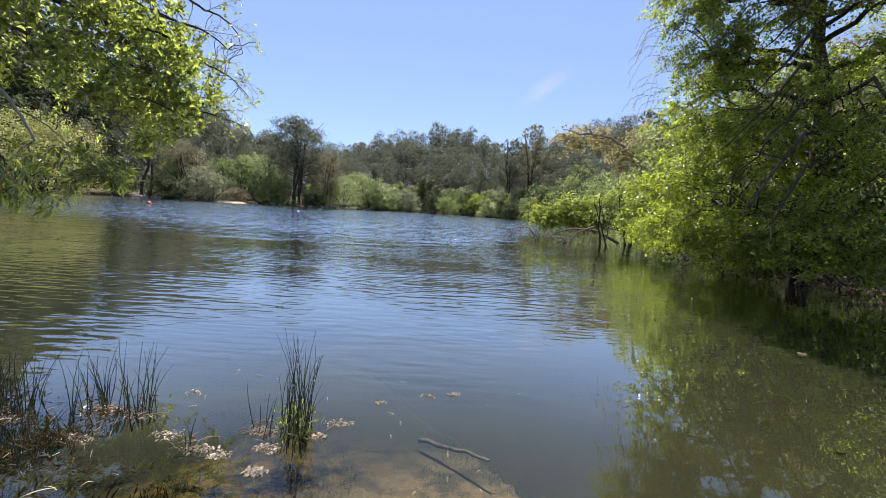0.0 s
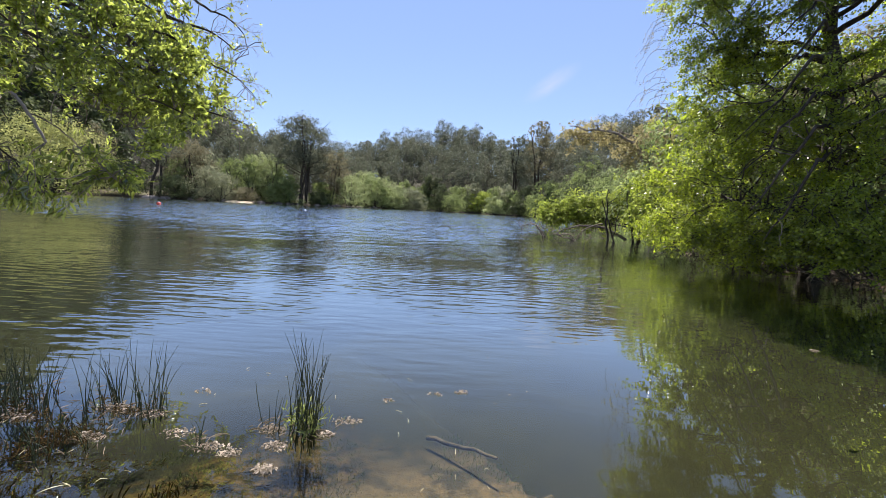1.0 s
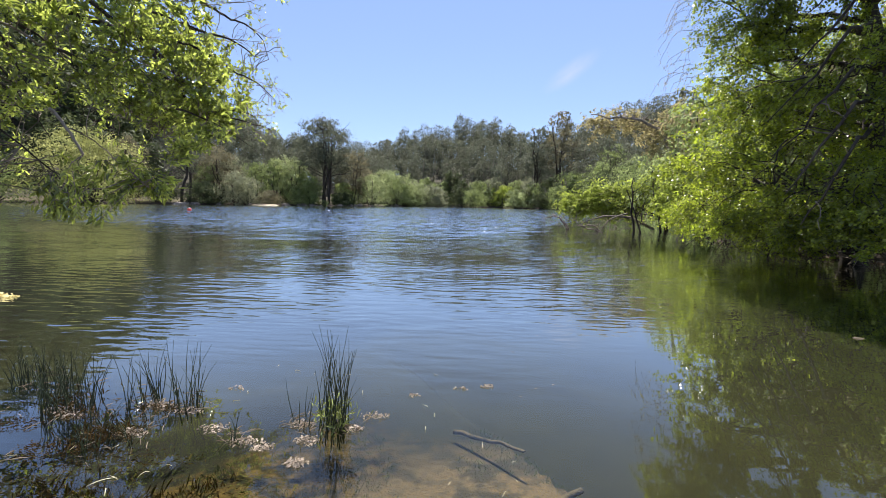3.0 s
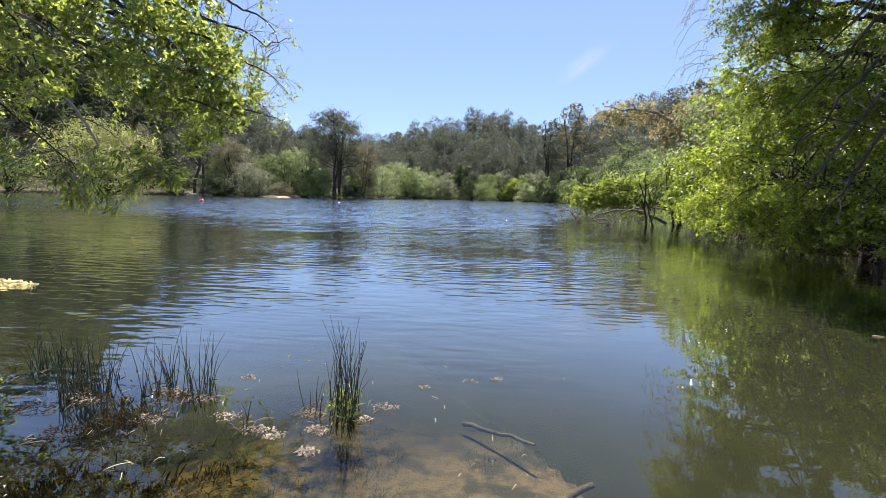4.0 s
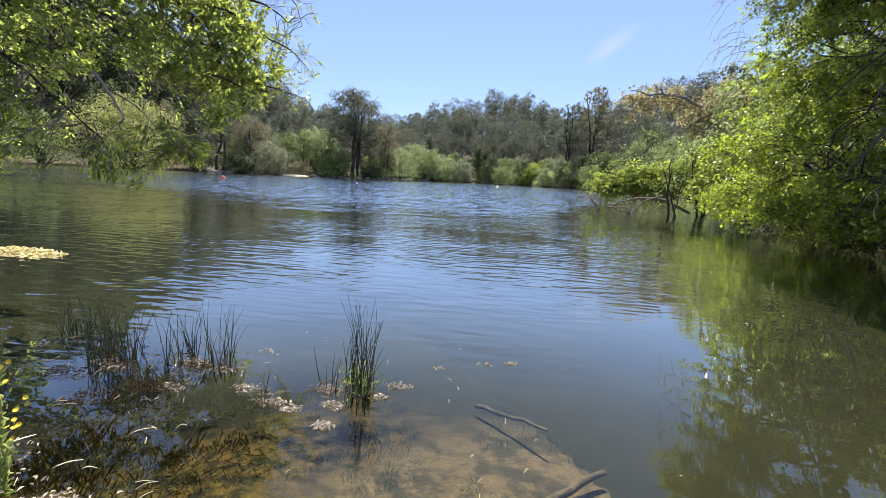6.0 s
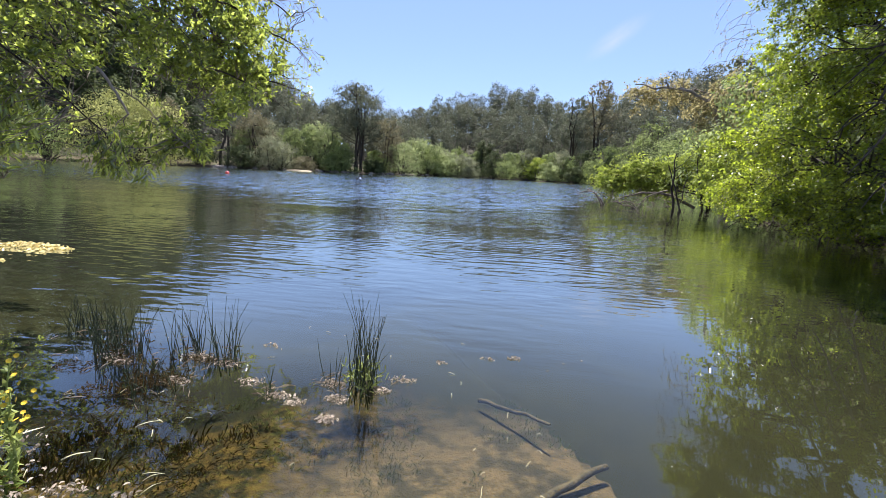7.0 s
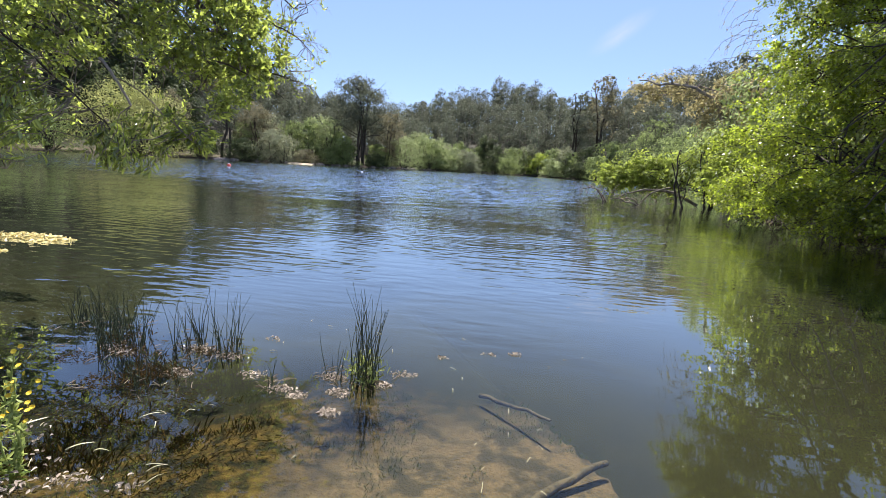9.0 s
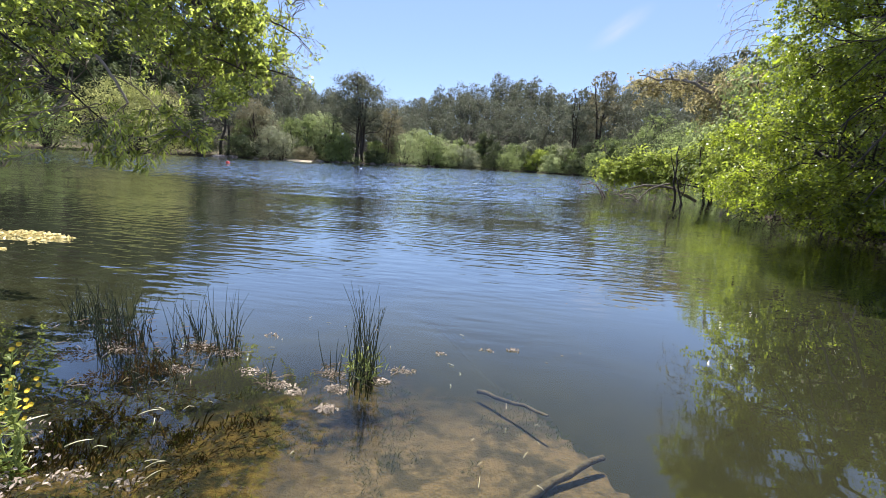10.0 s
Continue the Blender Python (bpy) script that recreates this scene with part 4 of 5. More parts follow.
    # ends of the leafy shoots, by bearing and height above the eye
    low_az = [-68, -57.5, -56, -54, -52.5, -50.3, -48.8, -46.6, -45.2, -42.7, -41.3, -39.7, -37.6, -36.3, -33.2, -30, -28.7]
    low_el = [-4, -3.5, -4, -1, 0.5, 1.8, 0, 0.6, -2, -1.7, 1.4, 1.4, 0, 2.8, 5, 7.5, 9.3]
    shoots = []
    while len(shoots) < 1050:
        az, el = r.uniform(-64, -28), r.uniform(-4, 25)
        if el < np.interp(az, low_az, low_el) + 0.5 or az > np.interp(el, [5, 9, 14, 18, 22, 30], [-29.5, -28.3, -29.2, -31.5, -33, -35]):
            continue
        if el < 8.5 and -53 < az < -36 and r.random() < 0.93:
            continue
        if (el > 17 and az > -38 and r.random() < 0.35) or (el > 19 and r.random() < 0.4):
            continue
        if az < -41 and r.random() < 0.45:
            continue
        shoots.append((az, el, r.uniform(4.3, 6.5)))
    for az, el in ((-47, -1.5), (-46.2, -0.6), (-45.3, -2.2), (-44.5, -1.2), (-48.2, -0.4), (-43.6, -1.3), (-38.6, 0.2), (-38.0, 1.0), (-39.4, 1.6), (-40.6, 1.8), (-37.3, 0.9),
                   (-42.0, 1.8), (-56.5, -3.0), (-55.8, -1.5), (-56.2, 0.5), (-55.2, 1.2), (-44, 2.4), (-41.2, 3.4)):
        for q in range(3):
            shoots.append((az + r.normal() * 0.6, el + r.normal() * 0.6, r.uniform(4.1, 4.7)))
    for az, el, d in shoots:
        e = at(az, d, el)
        near_by = np.argsort(((skeleton - e) ** 2).sum(1))[:5]
        s = skeleton[near_by[r.integers(5)]]
        if np.linalg.norm(e - s) > 1.3:
            s = e + (s - e) * 1.3 / np.linalg.norm(e - s)
        k = 6
        sh = bend(s, e, 0.09, 0.05, k, r)
        twigs.tube(sh - foot, np.linspace(0.007, 0.0026, k), 4)
        low = el < 4
        n = 20 if low else 32
        # leaves alternate along the shoot, with a looser tuft at its end
        u = r.uniform(0.3, 1.0, n) ** 0.8
        P = np.stack([np.interp(u, np.linspace(0, 1, k), sh[:, c]) for c in range(3)], 1) + r.normal(size=(n, 3)) * 0.026
        way = (e - s) / (np.linalg.norm(e - s) + 1e-6)
        axis = units(r, n) + way * 0.7 + np.array([0, 0, -0.6 if low else 0.05])
        normal = units(r, n) + np.array([0, 0, 0.55])
        z = 0.55 + 0.65 * r.random(n)
        leafy.leaves(P - foot, axis, normal, (0.125 if low else 0.09) * z, (0.033 if low else 0.042) * z, 0.16)

    def spray(az, el, d, turn_, length, thick, level):
        """A bare twig with its side twigs, curving up at the end."""
        m = 7
        way = [(az, el)]
        for q in range(m - 1):
            turn_ += r.normal() * 0.16 + 0.04
            way.append((way[-1][0] + length / m * math.cos(turn_), way[-1][1] + length / m * math.sin(turn_)))
        pts = np.array([at(a, d + 0.05 * q * math.sin(d * 40), e) for q, (a, e) in enumerate(way)])
        twigs.tube(pts - foot, np.linspace(thick, thick * 0.35, m), 4)
        if level:
            for q in range(1, m):
                if r.random() < 0.75:
                    spray(way[q][0], way[q][1], d, turn_ + r.choice([-1, 1]) * r.uniform(0.5, 1.1), length * r.uniform(0.25, 0.55), thick * 0.6, level - 1)
        elif r.random() < 0.25:
            n = 4
            leafy.leaves(pts[-1] + r.normal(size=(n, 3)) * 0.02 - foot, units(r, n), units(r, n) + (0, 0, 0.8), 0.06, 0.026, 0.12)

    # bare twigs at the ends of the upper limbs
    for az, el, turn_, length in ((-28.6, 10.3, -0.2, 3.6), (-29.7, 14.9, -0.3, 5.0), (-27.6, 13.9, 0.1, 3.2), (-26.8, 13.4, -0.9, 3.0), (-27.7, 17, 0.3, 3.6), (-30.2, 18.4, 0.2, 4.2),
                                  (-31.5, 15.8, -0.2, 4.4), (-28.3, 20.1, -0.2, 3.4), (-30.1, 20.4, 0.5, 3.5), (-32.6, 18.5, -0.4, 4.5), (-33, 21.3, 0.3, 5.0), (-29.4, 9.6, -0.5, 3.0),
                                  (-34.3, 18.8, 0.5, 4.5), (-31, 10.7, 0.2, 4.0), (-33.6, 13, 0.1, 5.0), (-36.2, 21, 0.0, 6.0), (-38, 18, 0.2, 6.0), (-28, 9.3, -0.2, 2.6), (-31, 22, 0.1, 5.5)):
        spray(az, el, r.uniform(5.1, 5.8), turn_, length, 0.0075, 2)
    tagged(part("brushwood", twigs, M_DEADWOOD, ob), kind="stuff")
    part("foliage", leafy, M_BAY, ob)
    return ob


overhang()


# ---- rushes, floating leaves and the sunken log ----
stalk_meshes = []
for k in range(7):
    r = np.random.default_rng(200 + k)
    tip = np.array([r.normal() * 0.05, r.normal() * 0.05, 1.0])
    u = np.linspace(0, 1, 6)[:, None]
    curve = np.array([0, 0, -0.2]) * (1 - u) + tip * u + np.concatenate([tip[:2] * 1.2, [0]]) * (u ** 2.5 - u)
    stalk_meshes.append(Shape().tube(curve, np.linspace(0.0042, 0.0011, 6), 5).mesh("stalk", M_REED, True))


def rush_clump(x, y, wide, high, count, seed, fresh=0, label="clump of dark green rushes standing in the shallows"):
    r = np.random.default_rng(seed)
    ob = thing("rush_clump", label, "rushes", "rush clumps in the shallows", (x, y, 0))
    for k in range(count):
        st = new("stalk", stalk_meshes[r.integers(7)])
        st.parent = ob
        a, d = r.random() * TAU, wide * math.sqrt(r.random())
        h = high * (0.45 + 0.6 * r.random())
        lean = 2 + 9 * d / wide
        st.matrix_basis = pose(d * math.cos(a), d * math.sin(a), 0, -lean * math.sin(a) + r.normal() * 4, lean * math.cos(a) + r.normal() * 4, r.random() * 360) @ Matrix.Diagonal((1, 1, h, 1))
    if fresh:
        n = fresh
        spread = wide * (0.7 if seed == 1 else 0.5)
        P = np.stack([r.normal(size=n) * spread, r.normal(size=n) * spread, r.uniform(0, 0.13 if seed == 1 else 0.06, n)], 1)
        s = 0.6 + 0.7 * r.random(n)
        part("leaves", Shape().leaves(P, units(r, n) + (0, 0, 0.7), units(r, n) + (0, 0, 0.5), (0.065 if seed == 1 else 0.04) * s, (0.012 if seed == 1 else 0.007) * s), M_FRESH if seed == 1 else M_ALGAE, ob, "fresh green leaves at the foot" if seed == 1 else "")
    n = 28
    P = np.stack([r.normal(size=n) * wide * 0.9, r.normal(size=n) * wide * 0.9, r.uniform(0.003, 0.02, n)], 1)
    tagged(part("dead_litter", Shape().leaves(P, units(r, n) * (1, 1, 0.15), np.tile((0.0, 0.0, 1.0), (n, 1)) + units(r, n) * 0.3, 0.08 * (0.5 + r.random(n)), 0.005), M_DEAD, ob, "bleached dead blades on the water"), kind="stuff")
    return ob


rush_clump(-0.96, 2.97, 0.11, 0.74, 40, 1, 170, "clump of tall green rushes with fresh leaves at its foot")
rush_clump(-2.2, 3.12, 0.15, 0.5, 22, 2, 40)
rush_clump(-2.55, 3.12, 0.13, 0.5, 22, 3, 20)
rush_clump(-3.08, 3.05, 0.2, 0.44, 56, 4, 160)
rush_clump(-3.75, 3.4, 0.2, 0.38, 30, 5)
rush_clump(-1.58, 2.74, 0.06, 0.25, 5, 6, 0, "few short rush stalks standing in the shallows")
rush_clump(-1.2, 2.98, 0.09, 0.32, 6, 7, 0, "few thin rush stalks standing in the shallows")
rush_clump(-2.45, 2.68, 0.26, 0.2, 40, 8, 320, "low tangle of rush stubble in the shallows")


def floating_mat(x, y, wide, deep, count, seed, size=0.05, mat=M_BLEACHED, label="mat of bleached dead leaves floating on the water", lift=0.006):
    """Crinkled leaves heaped on one another, thickest in the middle of the mat."""
    r = np.random.default_rng(seed)
    ob = thing("leaf_mat", label, "dead leaves", "floating leaf mats", (x, y, 0), "stuff")
    a, d = r.random(count) * TAU, np.sqrt(r.random(count)) * (1 + 0.25 * np.sin(3 * r.random(count) * TAU))
    P = np.stack([np.cos(a) * d * wide * 0.5, np.sin(a) * d * deep * 0.5, 0.003 + r.random(count) * lift * (1.3 - d)], 1)
    s = 0.5 + r.random(count)
    part("leaves", Shape().leaves(P, units(r, count) * (1, 1, 0.2), np.tile((0.0, 0.0, 1.0), (count, 1)) + units(r, count) * 0.6, size * s, size * 0.5 * s, 0.2), mat, ob)
    return ob


for k, (x, y, a, b, n) in enumerate(((-1.05, 2.51, 0.12, 0.1, 46), (-1.08, 2.75, 0.16, 0.1, 44), (-1.2, 2.95, 0.17, 0.1, 40), (-0.8, 2.92, 0.12, 0.08, 26), (-0.69, 3.11, 0.2, 0.09, 26),
                                     (-0.45, 3.47, 0.08, 0.04, 9), (-0.06, 3.64, 0.1, 0.04, 10), (0.17, 3.7, 0.13, 0.06, 16), (-1.79, 2.84, 0.2, 0.12, 26), (-1.33, 2.65, 0.13, 0.09, 34),
                                     (-1.48, 2.71, 0.22, 0.1, 36), (-1.99, 3.45, 0.14, 0.08, 10), (-2.32, 2.73, 0.24, 0.09, 46), (-2.95, 2.9, 0.2, 0.1, 20), (-2.42, 3.1, 0.3, 0.12, 40),
                                     (-2.16, 3.05, 0.24, 0.1, 34), (-3.1, 2.96, 0.25, 0.1, 24))):
    floating_mat(x, y, a, b, int(n * 2.6), 300 + k, 0.021, lift=0.012)
for k, (x, y, a, b, n) in enumerate(((-2.45, 2.72, 0.5, 0.22, 260), (-2.95, 2.92, 0.45, 0.2, 200), (-2.35, 3.08, 0.5, 0.16, 200), (-2.7, 2.5, 0.4, 0.2, 120), (-3.2, 2.75, 0.4, 0.2, 120))):
    floating_mat(x, y, a, b, int(n * 1.4), 320 + k, 0.016, M_ALGAE, "dark brown mat of rotting weed on the water", 0.012)
floating_mat(-8.0, 6.1, 1.4, 0.42, 620, 330, 0.075, M_YELLOWED, "raft of yellowed leaves floating by the bank", 0.06)
floating_mat(-7.5, 5.2, 0.5, 0.1, 60, 331, 0.06, M_YELLOWED, "small raft of yellowed leaves on the water", 0.03)

straws = Shape()
r = np.random.default_rng(340)
for k in range(30):
    x, y = r.uniform(-3.2, 0.3), r.uniform(1.7, 4.0)
    a = r.random() * TAU
    le = r.uniform(0.02, 0.08)
    p = np.array([x, y, 0.006])
    q = p + (math.cos(a) * le, math.sin(a) * le, 0.004)
    straws.tube(bend(p, q, 0.004, 0.03, 4, r), np.linspace(0.0025, 0.0012, 4), 4)
tagged(part("floating_straw", straws, M_STRAW), "pale straws and flecks floating on the water", "straw", kind="stuff")
flecks = Shape()
n = 120
far_w = 2 + 26 * r.random(n) ** 1.3
fx = far_w * np.tan(np.radians(r.uniform(5, 46, n)))
P = np.stack([fx, far_w + 1.5, np.full(n, 0.004)], 1)
P = P[shore_distance(P[:, 0], P[:, 1]) < -0.3]
flecks.leaves(P, units(r, len(P)) * (1, 1, 0.05), np.tile((0.0, 0.0, 1.0), (len(P), 1)) + units(r, len(P)) * 0.2, 0.028, 0.012)
flecks.leaves([(4.85, 5.57, 0.006)], np.array([(1.0, -0.1, 0)]), np.array([(0, 0.2, 1.0)]), 0.15, 0.06)
tagged(part("floating_flecks", flecks, M_DEAD), "scattered dead leaves floating on the green water", "dead leaves", kind="stuff")


def sunken_log(name, label, a, b, r0, r1, seed):
    r = np.random.default_rng(seed)
    ob = thing(name, label, "log", at=tuple(a))
    a, b = np.asarray(a), np.asarray(b)
    part("stem", Shape().tube(bend(a, b, 0.01, 0.008, 8, r) - a, np.linspace(r0, r1, 8), 9), M_SILTED, ob, smooth=True)
    s = a + (b - a) * 0.55
    part("stub", Shape().tube(bend(s, s + (0.05, 0.06, 0.02), 0, 0.05, 4, r) - a, np.linspace(r1 * 0.6, 0.005, 4), 5), M_LOG, ob)


sunken_log("sunken_log", "waterlogged branch lying under the water", (-0.1, 3.36, -0.24), (0.39, 2.81, -0.03), 0.019, 0.01, 350)
sunken_log("sunken_log", "thick dark log lying on the sandy bed", (0.16, 2.12, -0.12), (0.7, 2.56, -0.1), 0.027, 0.018, 351)

# water weeds on the bed
r = np.random.default_rng(360)
weeds = Shape()
n = 0
while n < 2800:
    x, y = r.uniform(-2.2, 0.7), r.uniform(1.5, 3.6)
    if noise.noise((x * 2.2, y * 2.2, 3.0)) < 0.08:
        continue
    z = float(ground_z(x, y))
    h = min(-z - 0.02, r.uniform(0.015, 0.05))
    if h > 0.015:
        weeds.leaves([(x, y, z)], np.array([(r.normal() * 0.6, r.normal() * 0.6, 1.0)]), units(r, 1), h, 0.004)
    n += 1
tagged(part("water_weed", weeds, M_DARK), "short dark weed growing on the sandy bed", "water weed", kind="stuff")


algae = Shape()
r = np.random.default_rng(370)
P = np.stack([r.uniform(-3.6, -1.0, 5000), r.uniform(1.5, 2.6, 5000), r.uniform(-0.09, -0.004, 5000)], 1)
P = P[[noise.noise((p[0] * 1.7, p[1] * 2.3, 9.0)) > -0.05 + 0.5 * max(0.0, p[0] + 1.5) for p in P]]
algae.leaves(P, units(r, len(P)) * (1, 1, 0.4), units(r, len(P)) + (0, 0, 0.6), 0.04 * (0.4 + r.random(len(P))), 0.007)
tagged(part("algae_mat", algae, M_ALGAE), "tangled brown algae drifting below the surface", "algae", kind="stuff")


feathery = Shape()
r = np.random.default_rng(375)
for k in range(70):
    x, y = r.uniform(-3.6, -1.0), r.uniform(1.5, 2.8)
    if x > -1.5 + 0.5 * (y - 2.2) or noise.noise((x * 1.6, y * 1.6, 5.0)) < -0.12:
        continue
    m = 46
    P = np.array([x, y, 0]) + r.normal(size=(m, 3)) * (0.09, 0.06, 0)
    P[:, 2] = ground_z(P[:, 0], P[:, 1])
    le = np.clip(-P[:, 2] - 0.012, 0.02, 0.3) * r.uniform(0.2, 0.55, m)
    feathery.leaves(P, units(r, m) * (0.7, 0.7, 0.2) + (0.1, 0.1, 1.0), units(r, m), le, 0.009)
tagged(part("feathery_weed", feathery, M_ALGAE), "dark feathery water weed growing up to the surface", "water weed", kind="stuff")


# ---- near shore plants ----
def ragwort(x, y, high, seed):
    r = np.random.default_rng(seed)
    z = float(ground_z(x, y))
    ob = thing("ragwort", "flowering weed with yellow flower heads on the shore", "flower", at=(x, y, z))
    stems = []
    for k in range(4):
        top = np.array([r.normal() * 0.09, r.normal() * 0.06, high * r.uniform(0.75, 1.05)])
        line = bend((r.normal() * 0.015, r.normal() * 0.015, -0.04), top, 0, 0.02, 6, r)
        stem = part("stem", Shape().tube(line, np.linspace(0.007, 0.003, 6), 6), M_FRESH, ob)
        n = 60
        u = r.uniform(0.1, 1.0, n)
        P = np.stack([np.interp(u, np.linspace(0, 1, 6), line[:, c]) for c in range(3)], 1)
        part("leaves", Shape().leaves(P, units(r, n) + (0, 0, 0.35), units(r, n) + (0, 0, 0.6), 0.05 * (1.2 - 0.5 * u), 0.015), M_FRESH, stem)
        for m in range(8):
            c = top + np.array([r.normal() * 0.03, r.normal() * 0.03, r.uniform(-0.2, 0.03)])
            head = Shape()
            d = np.stack([np.cos(np.arange(11) / 11 * TAU), np.sin(np.arange(11) / 11 * TAU), np.full(11, 0.35)], 1)
            tilt = np.array(pose(0, 0, 0, r.uniform(15, 75), 0, r.uniform(-60, 60)).to_3x3())
            head.leaves(np.tile(c, (11, 1)), d @ tilt.T, np.tile(tilt[:, 2], (11, 1)), 0.013, 0.007)
            part("flower_head", head, M_YELLOW, stem, "bright yellow flower head")


ragwort(-2.39, 1.74, 0.75, 401)
ragwort(-2.5, 1.72, 0.55, 402)


def litter(x, y, wide, count, seed, size=0.05):
    r = np.random.default_rng(seed)
    ob = thing("leaf_litter", "curled bleached dead leaves lying at the water's edge", "dead leaves", "leaf litter", (x, y, max(float(ground_z(x, y)), 0.0)), "stuff")
    P = np.stack([r.normal(size=count) * wide, r.normal(size=count) * wide * 0.5, r.uniform(0.005, 0.035, count)], 1)
    part("leaves", Shape().leaves(P, units(r, count) * (1, 1, 0.5), units(r, count) * 0.7 + (0, 0, 1), size * (0.6 + 0.8 * r.random(count)), size * 0.5, 0.3), M_BLEACHED, ob)


for k, (x, y, wdt, n) in enumerate(((-1.99, 1.71, 0.09, 34), (-2.08, 1.69, 0.06, 22), (-2.25, 1.6, 0.12, 50), (-1.71, 1.72, 0.07, 22), (-2.67, 1.95, 0.1, 26), (-2.28, 1.78, 0.12, 12), (-1.5, 1.62, 0.1, 14), (-2.48, 1.92, 0.12, 16))):
    litter(x, y, wdt * 0.6, n, 420 + k, 0.026)


def bent_blade(x, y, length, turn_, seed, wide=0.012):
    """A broken pale blade lying on the shallows."""
    r = np.random.default_rng(seed)
    ob = thing("rush_straw", "pale broken rush blade lying in the shallows", "straw", "broken blades in the shallows", (x, y, 0.004))
    a = radians(turn_)
    u = np.linspace(0, 1, 6)
    mid = np.stack([np.cos(a + 0.5 * u) * u * length, np.sin(a + 0.5 * u) * u * length, 0.004 + 0.02 * np.sin(u * math.pi)], 1)
    half = np.stack([-np.sin(a + 0.5 * u), np.cos(a + 0.5 * u), 0.4 * np.ones(6)], 1) * (wide * (1 - 0.8 * u))[:, None] / 2
    v = np.concatenate([mid - half, mid + half, mid - half - (0, 0, 0.0015), mid + half - (0, 0, 0.0015)])
    k = np.arange(5)
    part("blade", Shape().put(v, np.concatenate([np.stack([k, k + 1, k + 7, k + 6], 1), np.stack([k + 12, k + 18, k + 19, k + 13], 1)])), M_STRAW, ob)
    part("sheath", Shape().tube(bend(mid[0] - 0.03 * (mid[1] - mid[0]), mid[1], 0.002, 0.02, 4, r), np.linspace(wide * 0.3, wide * 0.15, 4), 5), M_STRAW, ob)


for k, (x, y, le, tn, wd) in enumerate(((-2.12, 2.2, 0.22, 12, 0.014), (-2.0, 2.27, 0.16, 170, 0.012), (-1.96, 2.14, 0.1, 100, 0.012), (-1.9, 2.3, 0.1, 20, 0.01), (-2.7, 1.93, 0.3, 35, 0.03), (-2.25, 1.88, 0.2, 15, 0.02),
                                        (-2.1, 1.9, 0.12, -10, 0.016), (-1.76, 1.87, 0.18, -15, 0.008), (-1.72, 1.83, 0.14, 20, 0.007), (-1.66, 1.75, 0.16, 40, 0.008), (-2.3, 1.74, 0.1, 100, 0.01),
                                        (0.3, 2.45, 0.07, 160, 0.006), (0.28, 2.62, 0.06, -20, 0.006), (0.2, 2.32, 0.09, 30, 0.006), (0.1, 2.52, 0.05, 70, 0.005), (-0.05, 2.2, 0.06, 10, 0.005))):
    bent_blade(x, y, le * 0.6, tn, 600 + k, wd * 0.42)


# ---- far shore details ----
def ball(radius, centre=(0, 0, 0), rough_=0.0, seed=0, squash=1.0, u=12, v=8):
    """A rounded body as a ring mesh."""
    r = np.random.default_rng(seed)
    th, ph = np.linspace(0.02, math.pi - 0.02, v), np.arange(u) / u * TAU
    rad = radius * (1 + rough_ * r.normal(size=(v, u)))
    x = rad * np.sin(th)[:, None] * np.cos(ph)
    y = rad * np.sin(th)[:, None] * np.sin(ph)
    z = rad * np.cos(th)[:, None] * squash * np.ones(u)
    i, j = np.meshgrid(np.arange(v - 1), np.arange(u), indexing="ij")
    return Shape().put(np.stack([x, y, z], -1) + np.asarray(centre), np.stack([i * u + j, (i + 1) * u + j, (i + 1) * u + (j + 1) % u, i * u + (j + 1) % u], -1).reshape(-1, 4))


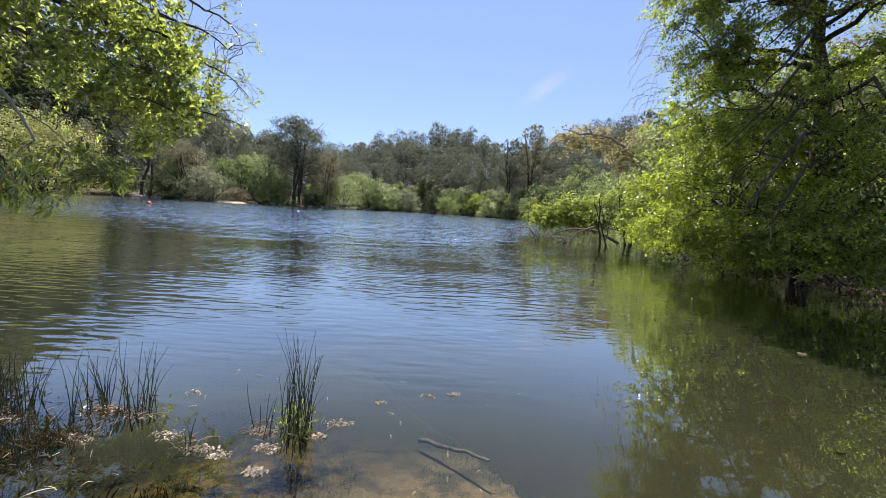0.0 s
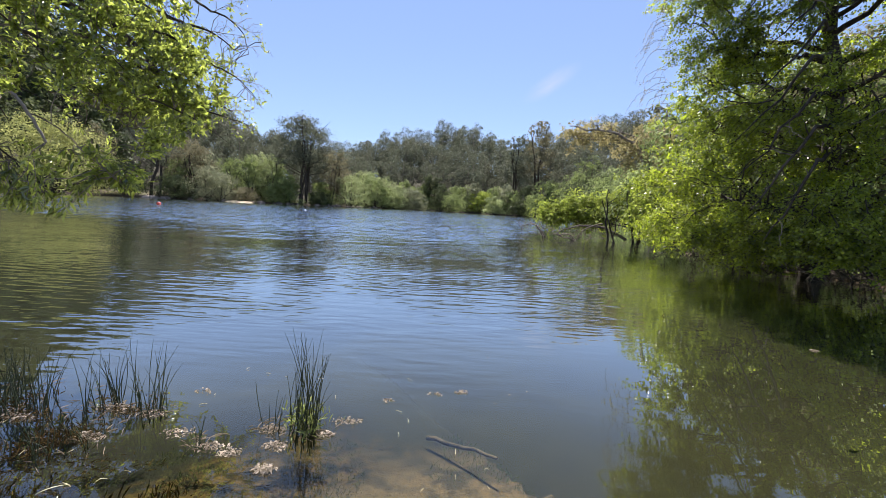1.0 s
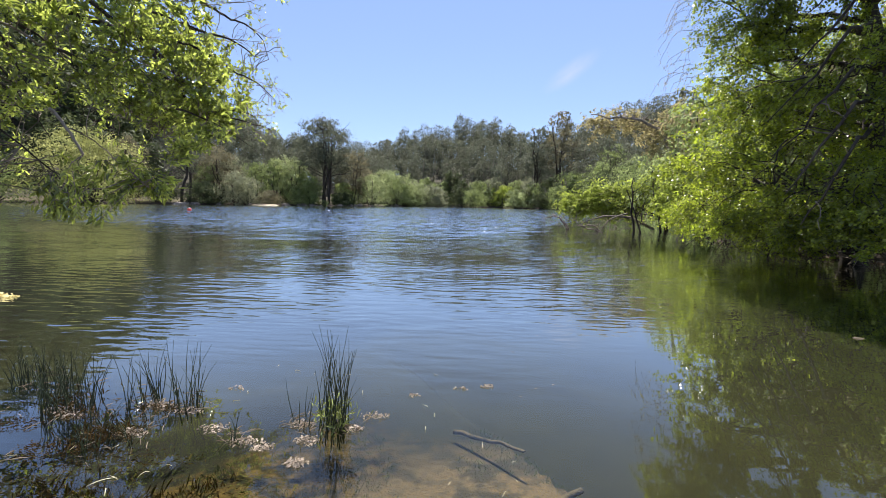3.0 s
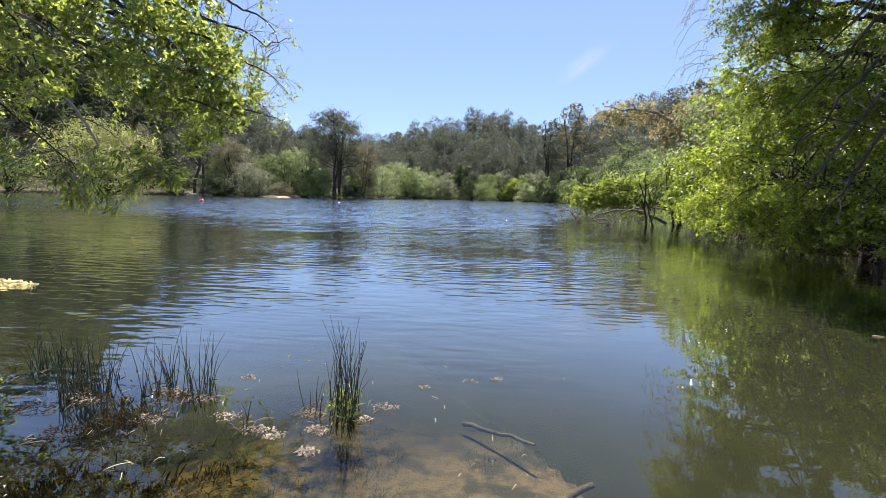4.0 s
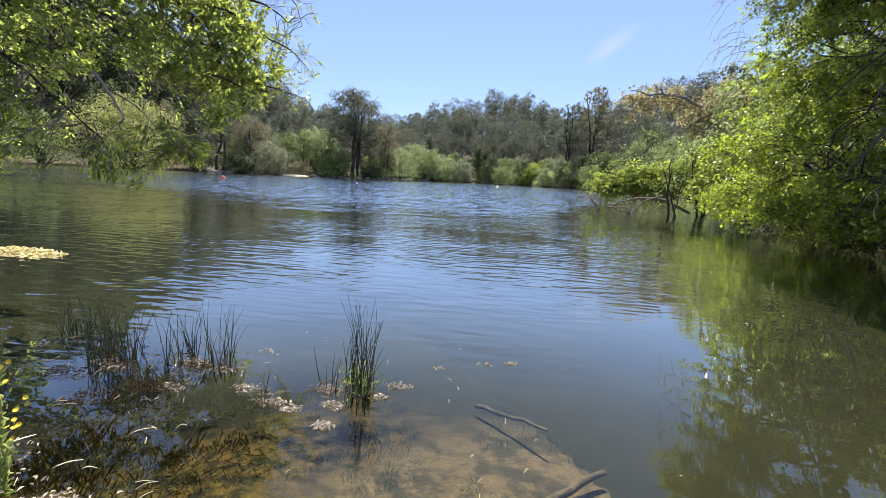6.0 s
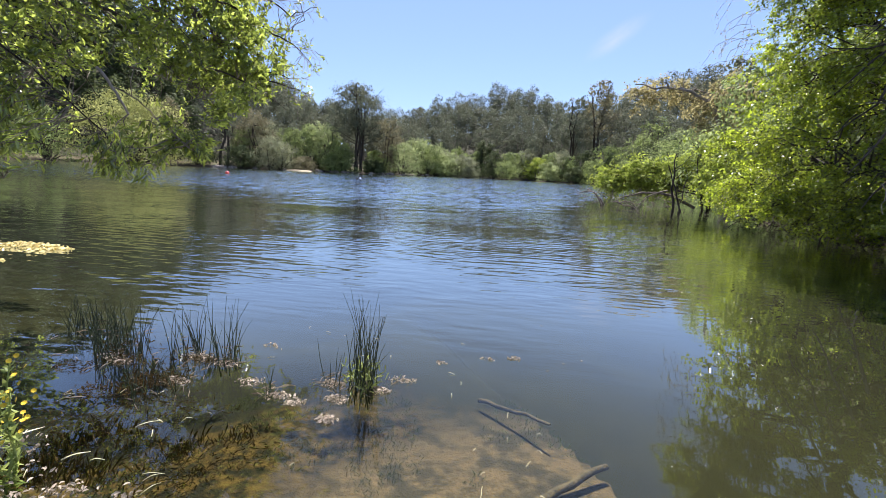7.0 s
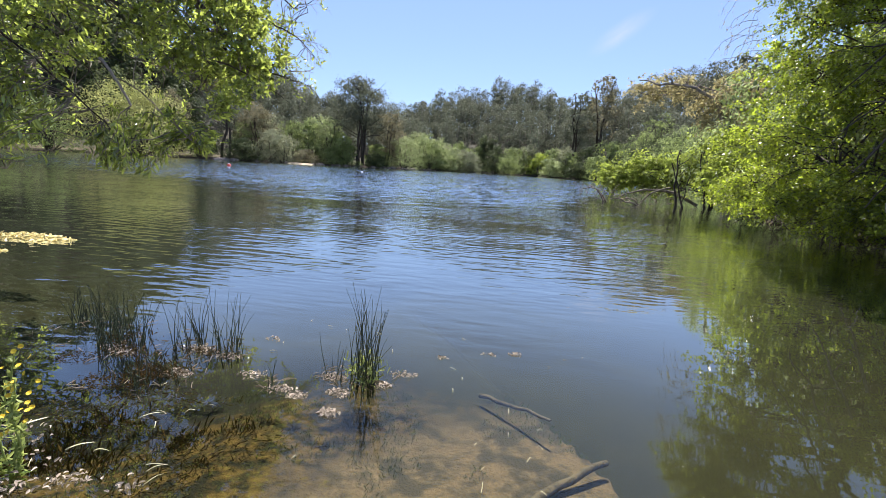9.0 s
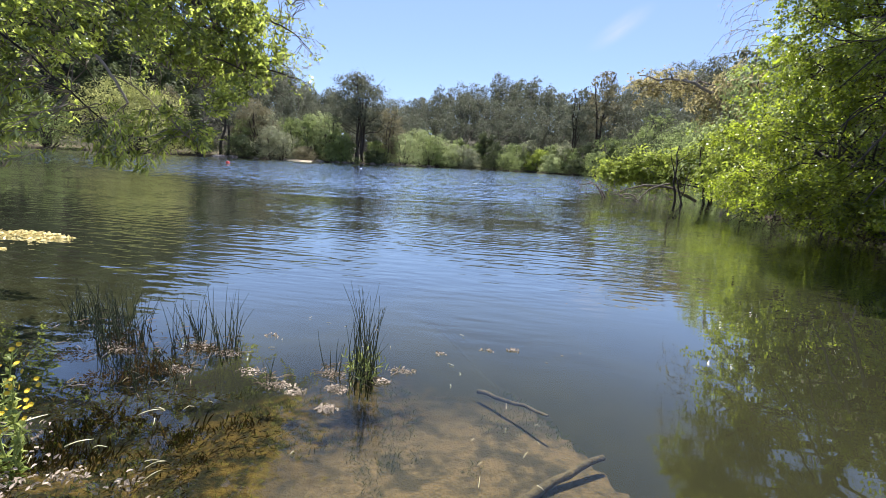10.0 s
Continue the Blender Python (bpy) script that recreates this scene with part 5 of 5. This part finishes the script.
buoy = thing("mooring_buoy", "red mooring buoy with a white cap afloat on the lake", "buoy", at=(-37.2, 52.3, 0.0))
hull = part("float", ball(0.26, (0, 0, 0.1), u=20, v=14), M_RED, buoy, smooth=True)
part("cap", ball(0.11, (0, 0, 0.33), squash=0.5, u=14), M_WHITE, hull, "white cap", smooth=True)
part("ring", Shape().tube([(0.05 * math.cos(a), 0, 0.42 + 0.05 * math.sin(a)) for a in np.linspace(0, TAU, 9)], 0.012, 6), M_DEADWOOD, hull)
marker = thing("float_marker", "small white float on the lake", "float", at=(-21.4, 61.0, 0.0))
part("float", ball(0.16, (0, 0, 0.05), u=14), M_WHITE, marker, smooth=True)
part("eyelet", Shape().tube([(0, 0, 0.18), (0, 0, 0.26)], 0.02, 6), M_DEADWOOD, marker)

sand = Shape()
r = np.random.default_rng(440)
c = polar(-27.6, 119.6)
a = np.linspace(0, TAU, 25)[:-1]
edge = np.stack([c[0] + 5.0 * np.cos(a) * (1 + 0.2 * np.sin(3 * a)), c[1] + 2.2 * np.sin(a) + 0.25 * 5.0 * -np.cos(a), np.full(24, -0.1)], 1)
inner = (edge - c) * (0.72, 0.6, 1) + c + (0, 0, 0.42)
k24 = np.arange(24)
sand.put(np.concatenate([edge, inner, [c + (0, 0, 0.5)] * 24]), np.concatenate([np.stack([k24, (k24 + 1) % 24, 24 + (k24 + 1) % 24, 24 + k24], 1), np.stack([24 + k24, 24 + (k24 + 1) % 24, 48 + (k24 + 1) % 24, 48 + k24], 1)]))
tagged(part("sand_spit", sand, M_BEACH, smooth=True), "small pale sandy beach on the far shore", "beach", kind="structure")
for k in range(46):
    az = r.uniform(-29, -9) if k < 34 else r.uniform(-37, -31)
    c = polar(az, 10)
    for d in np.arange(95, 170, 0.5):
        c = polar(az, d)
        if shore_distance(c[0], c[1]) > 0.2:
            break
    s = r.uniform(0.35, 1.0)
    rock = part("shore_rock", ball(s, (0, 0, 0), 0.16, 500 + k, 0.65, 9, 6), M_ROCK)
    rock.location = (c[0], c[1], 0.1)
    tagged(rock, "grey-brown boulder at the far water's edge", "rock", "boulders along the far shore")
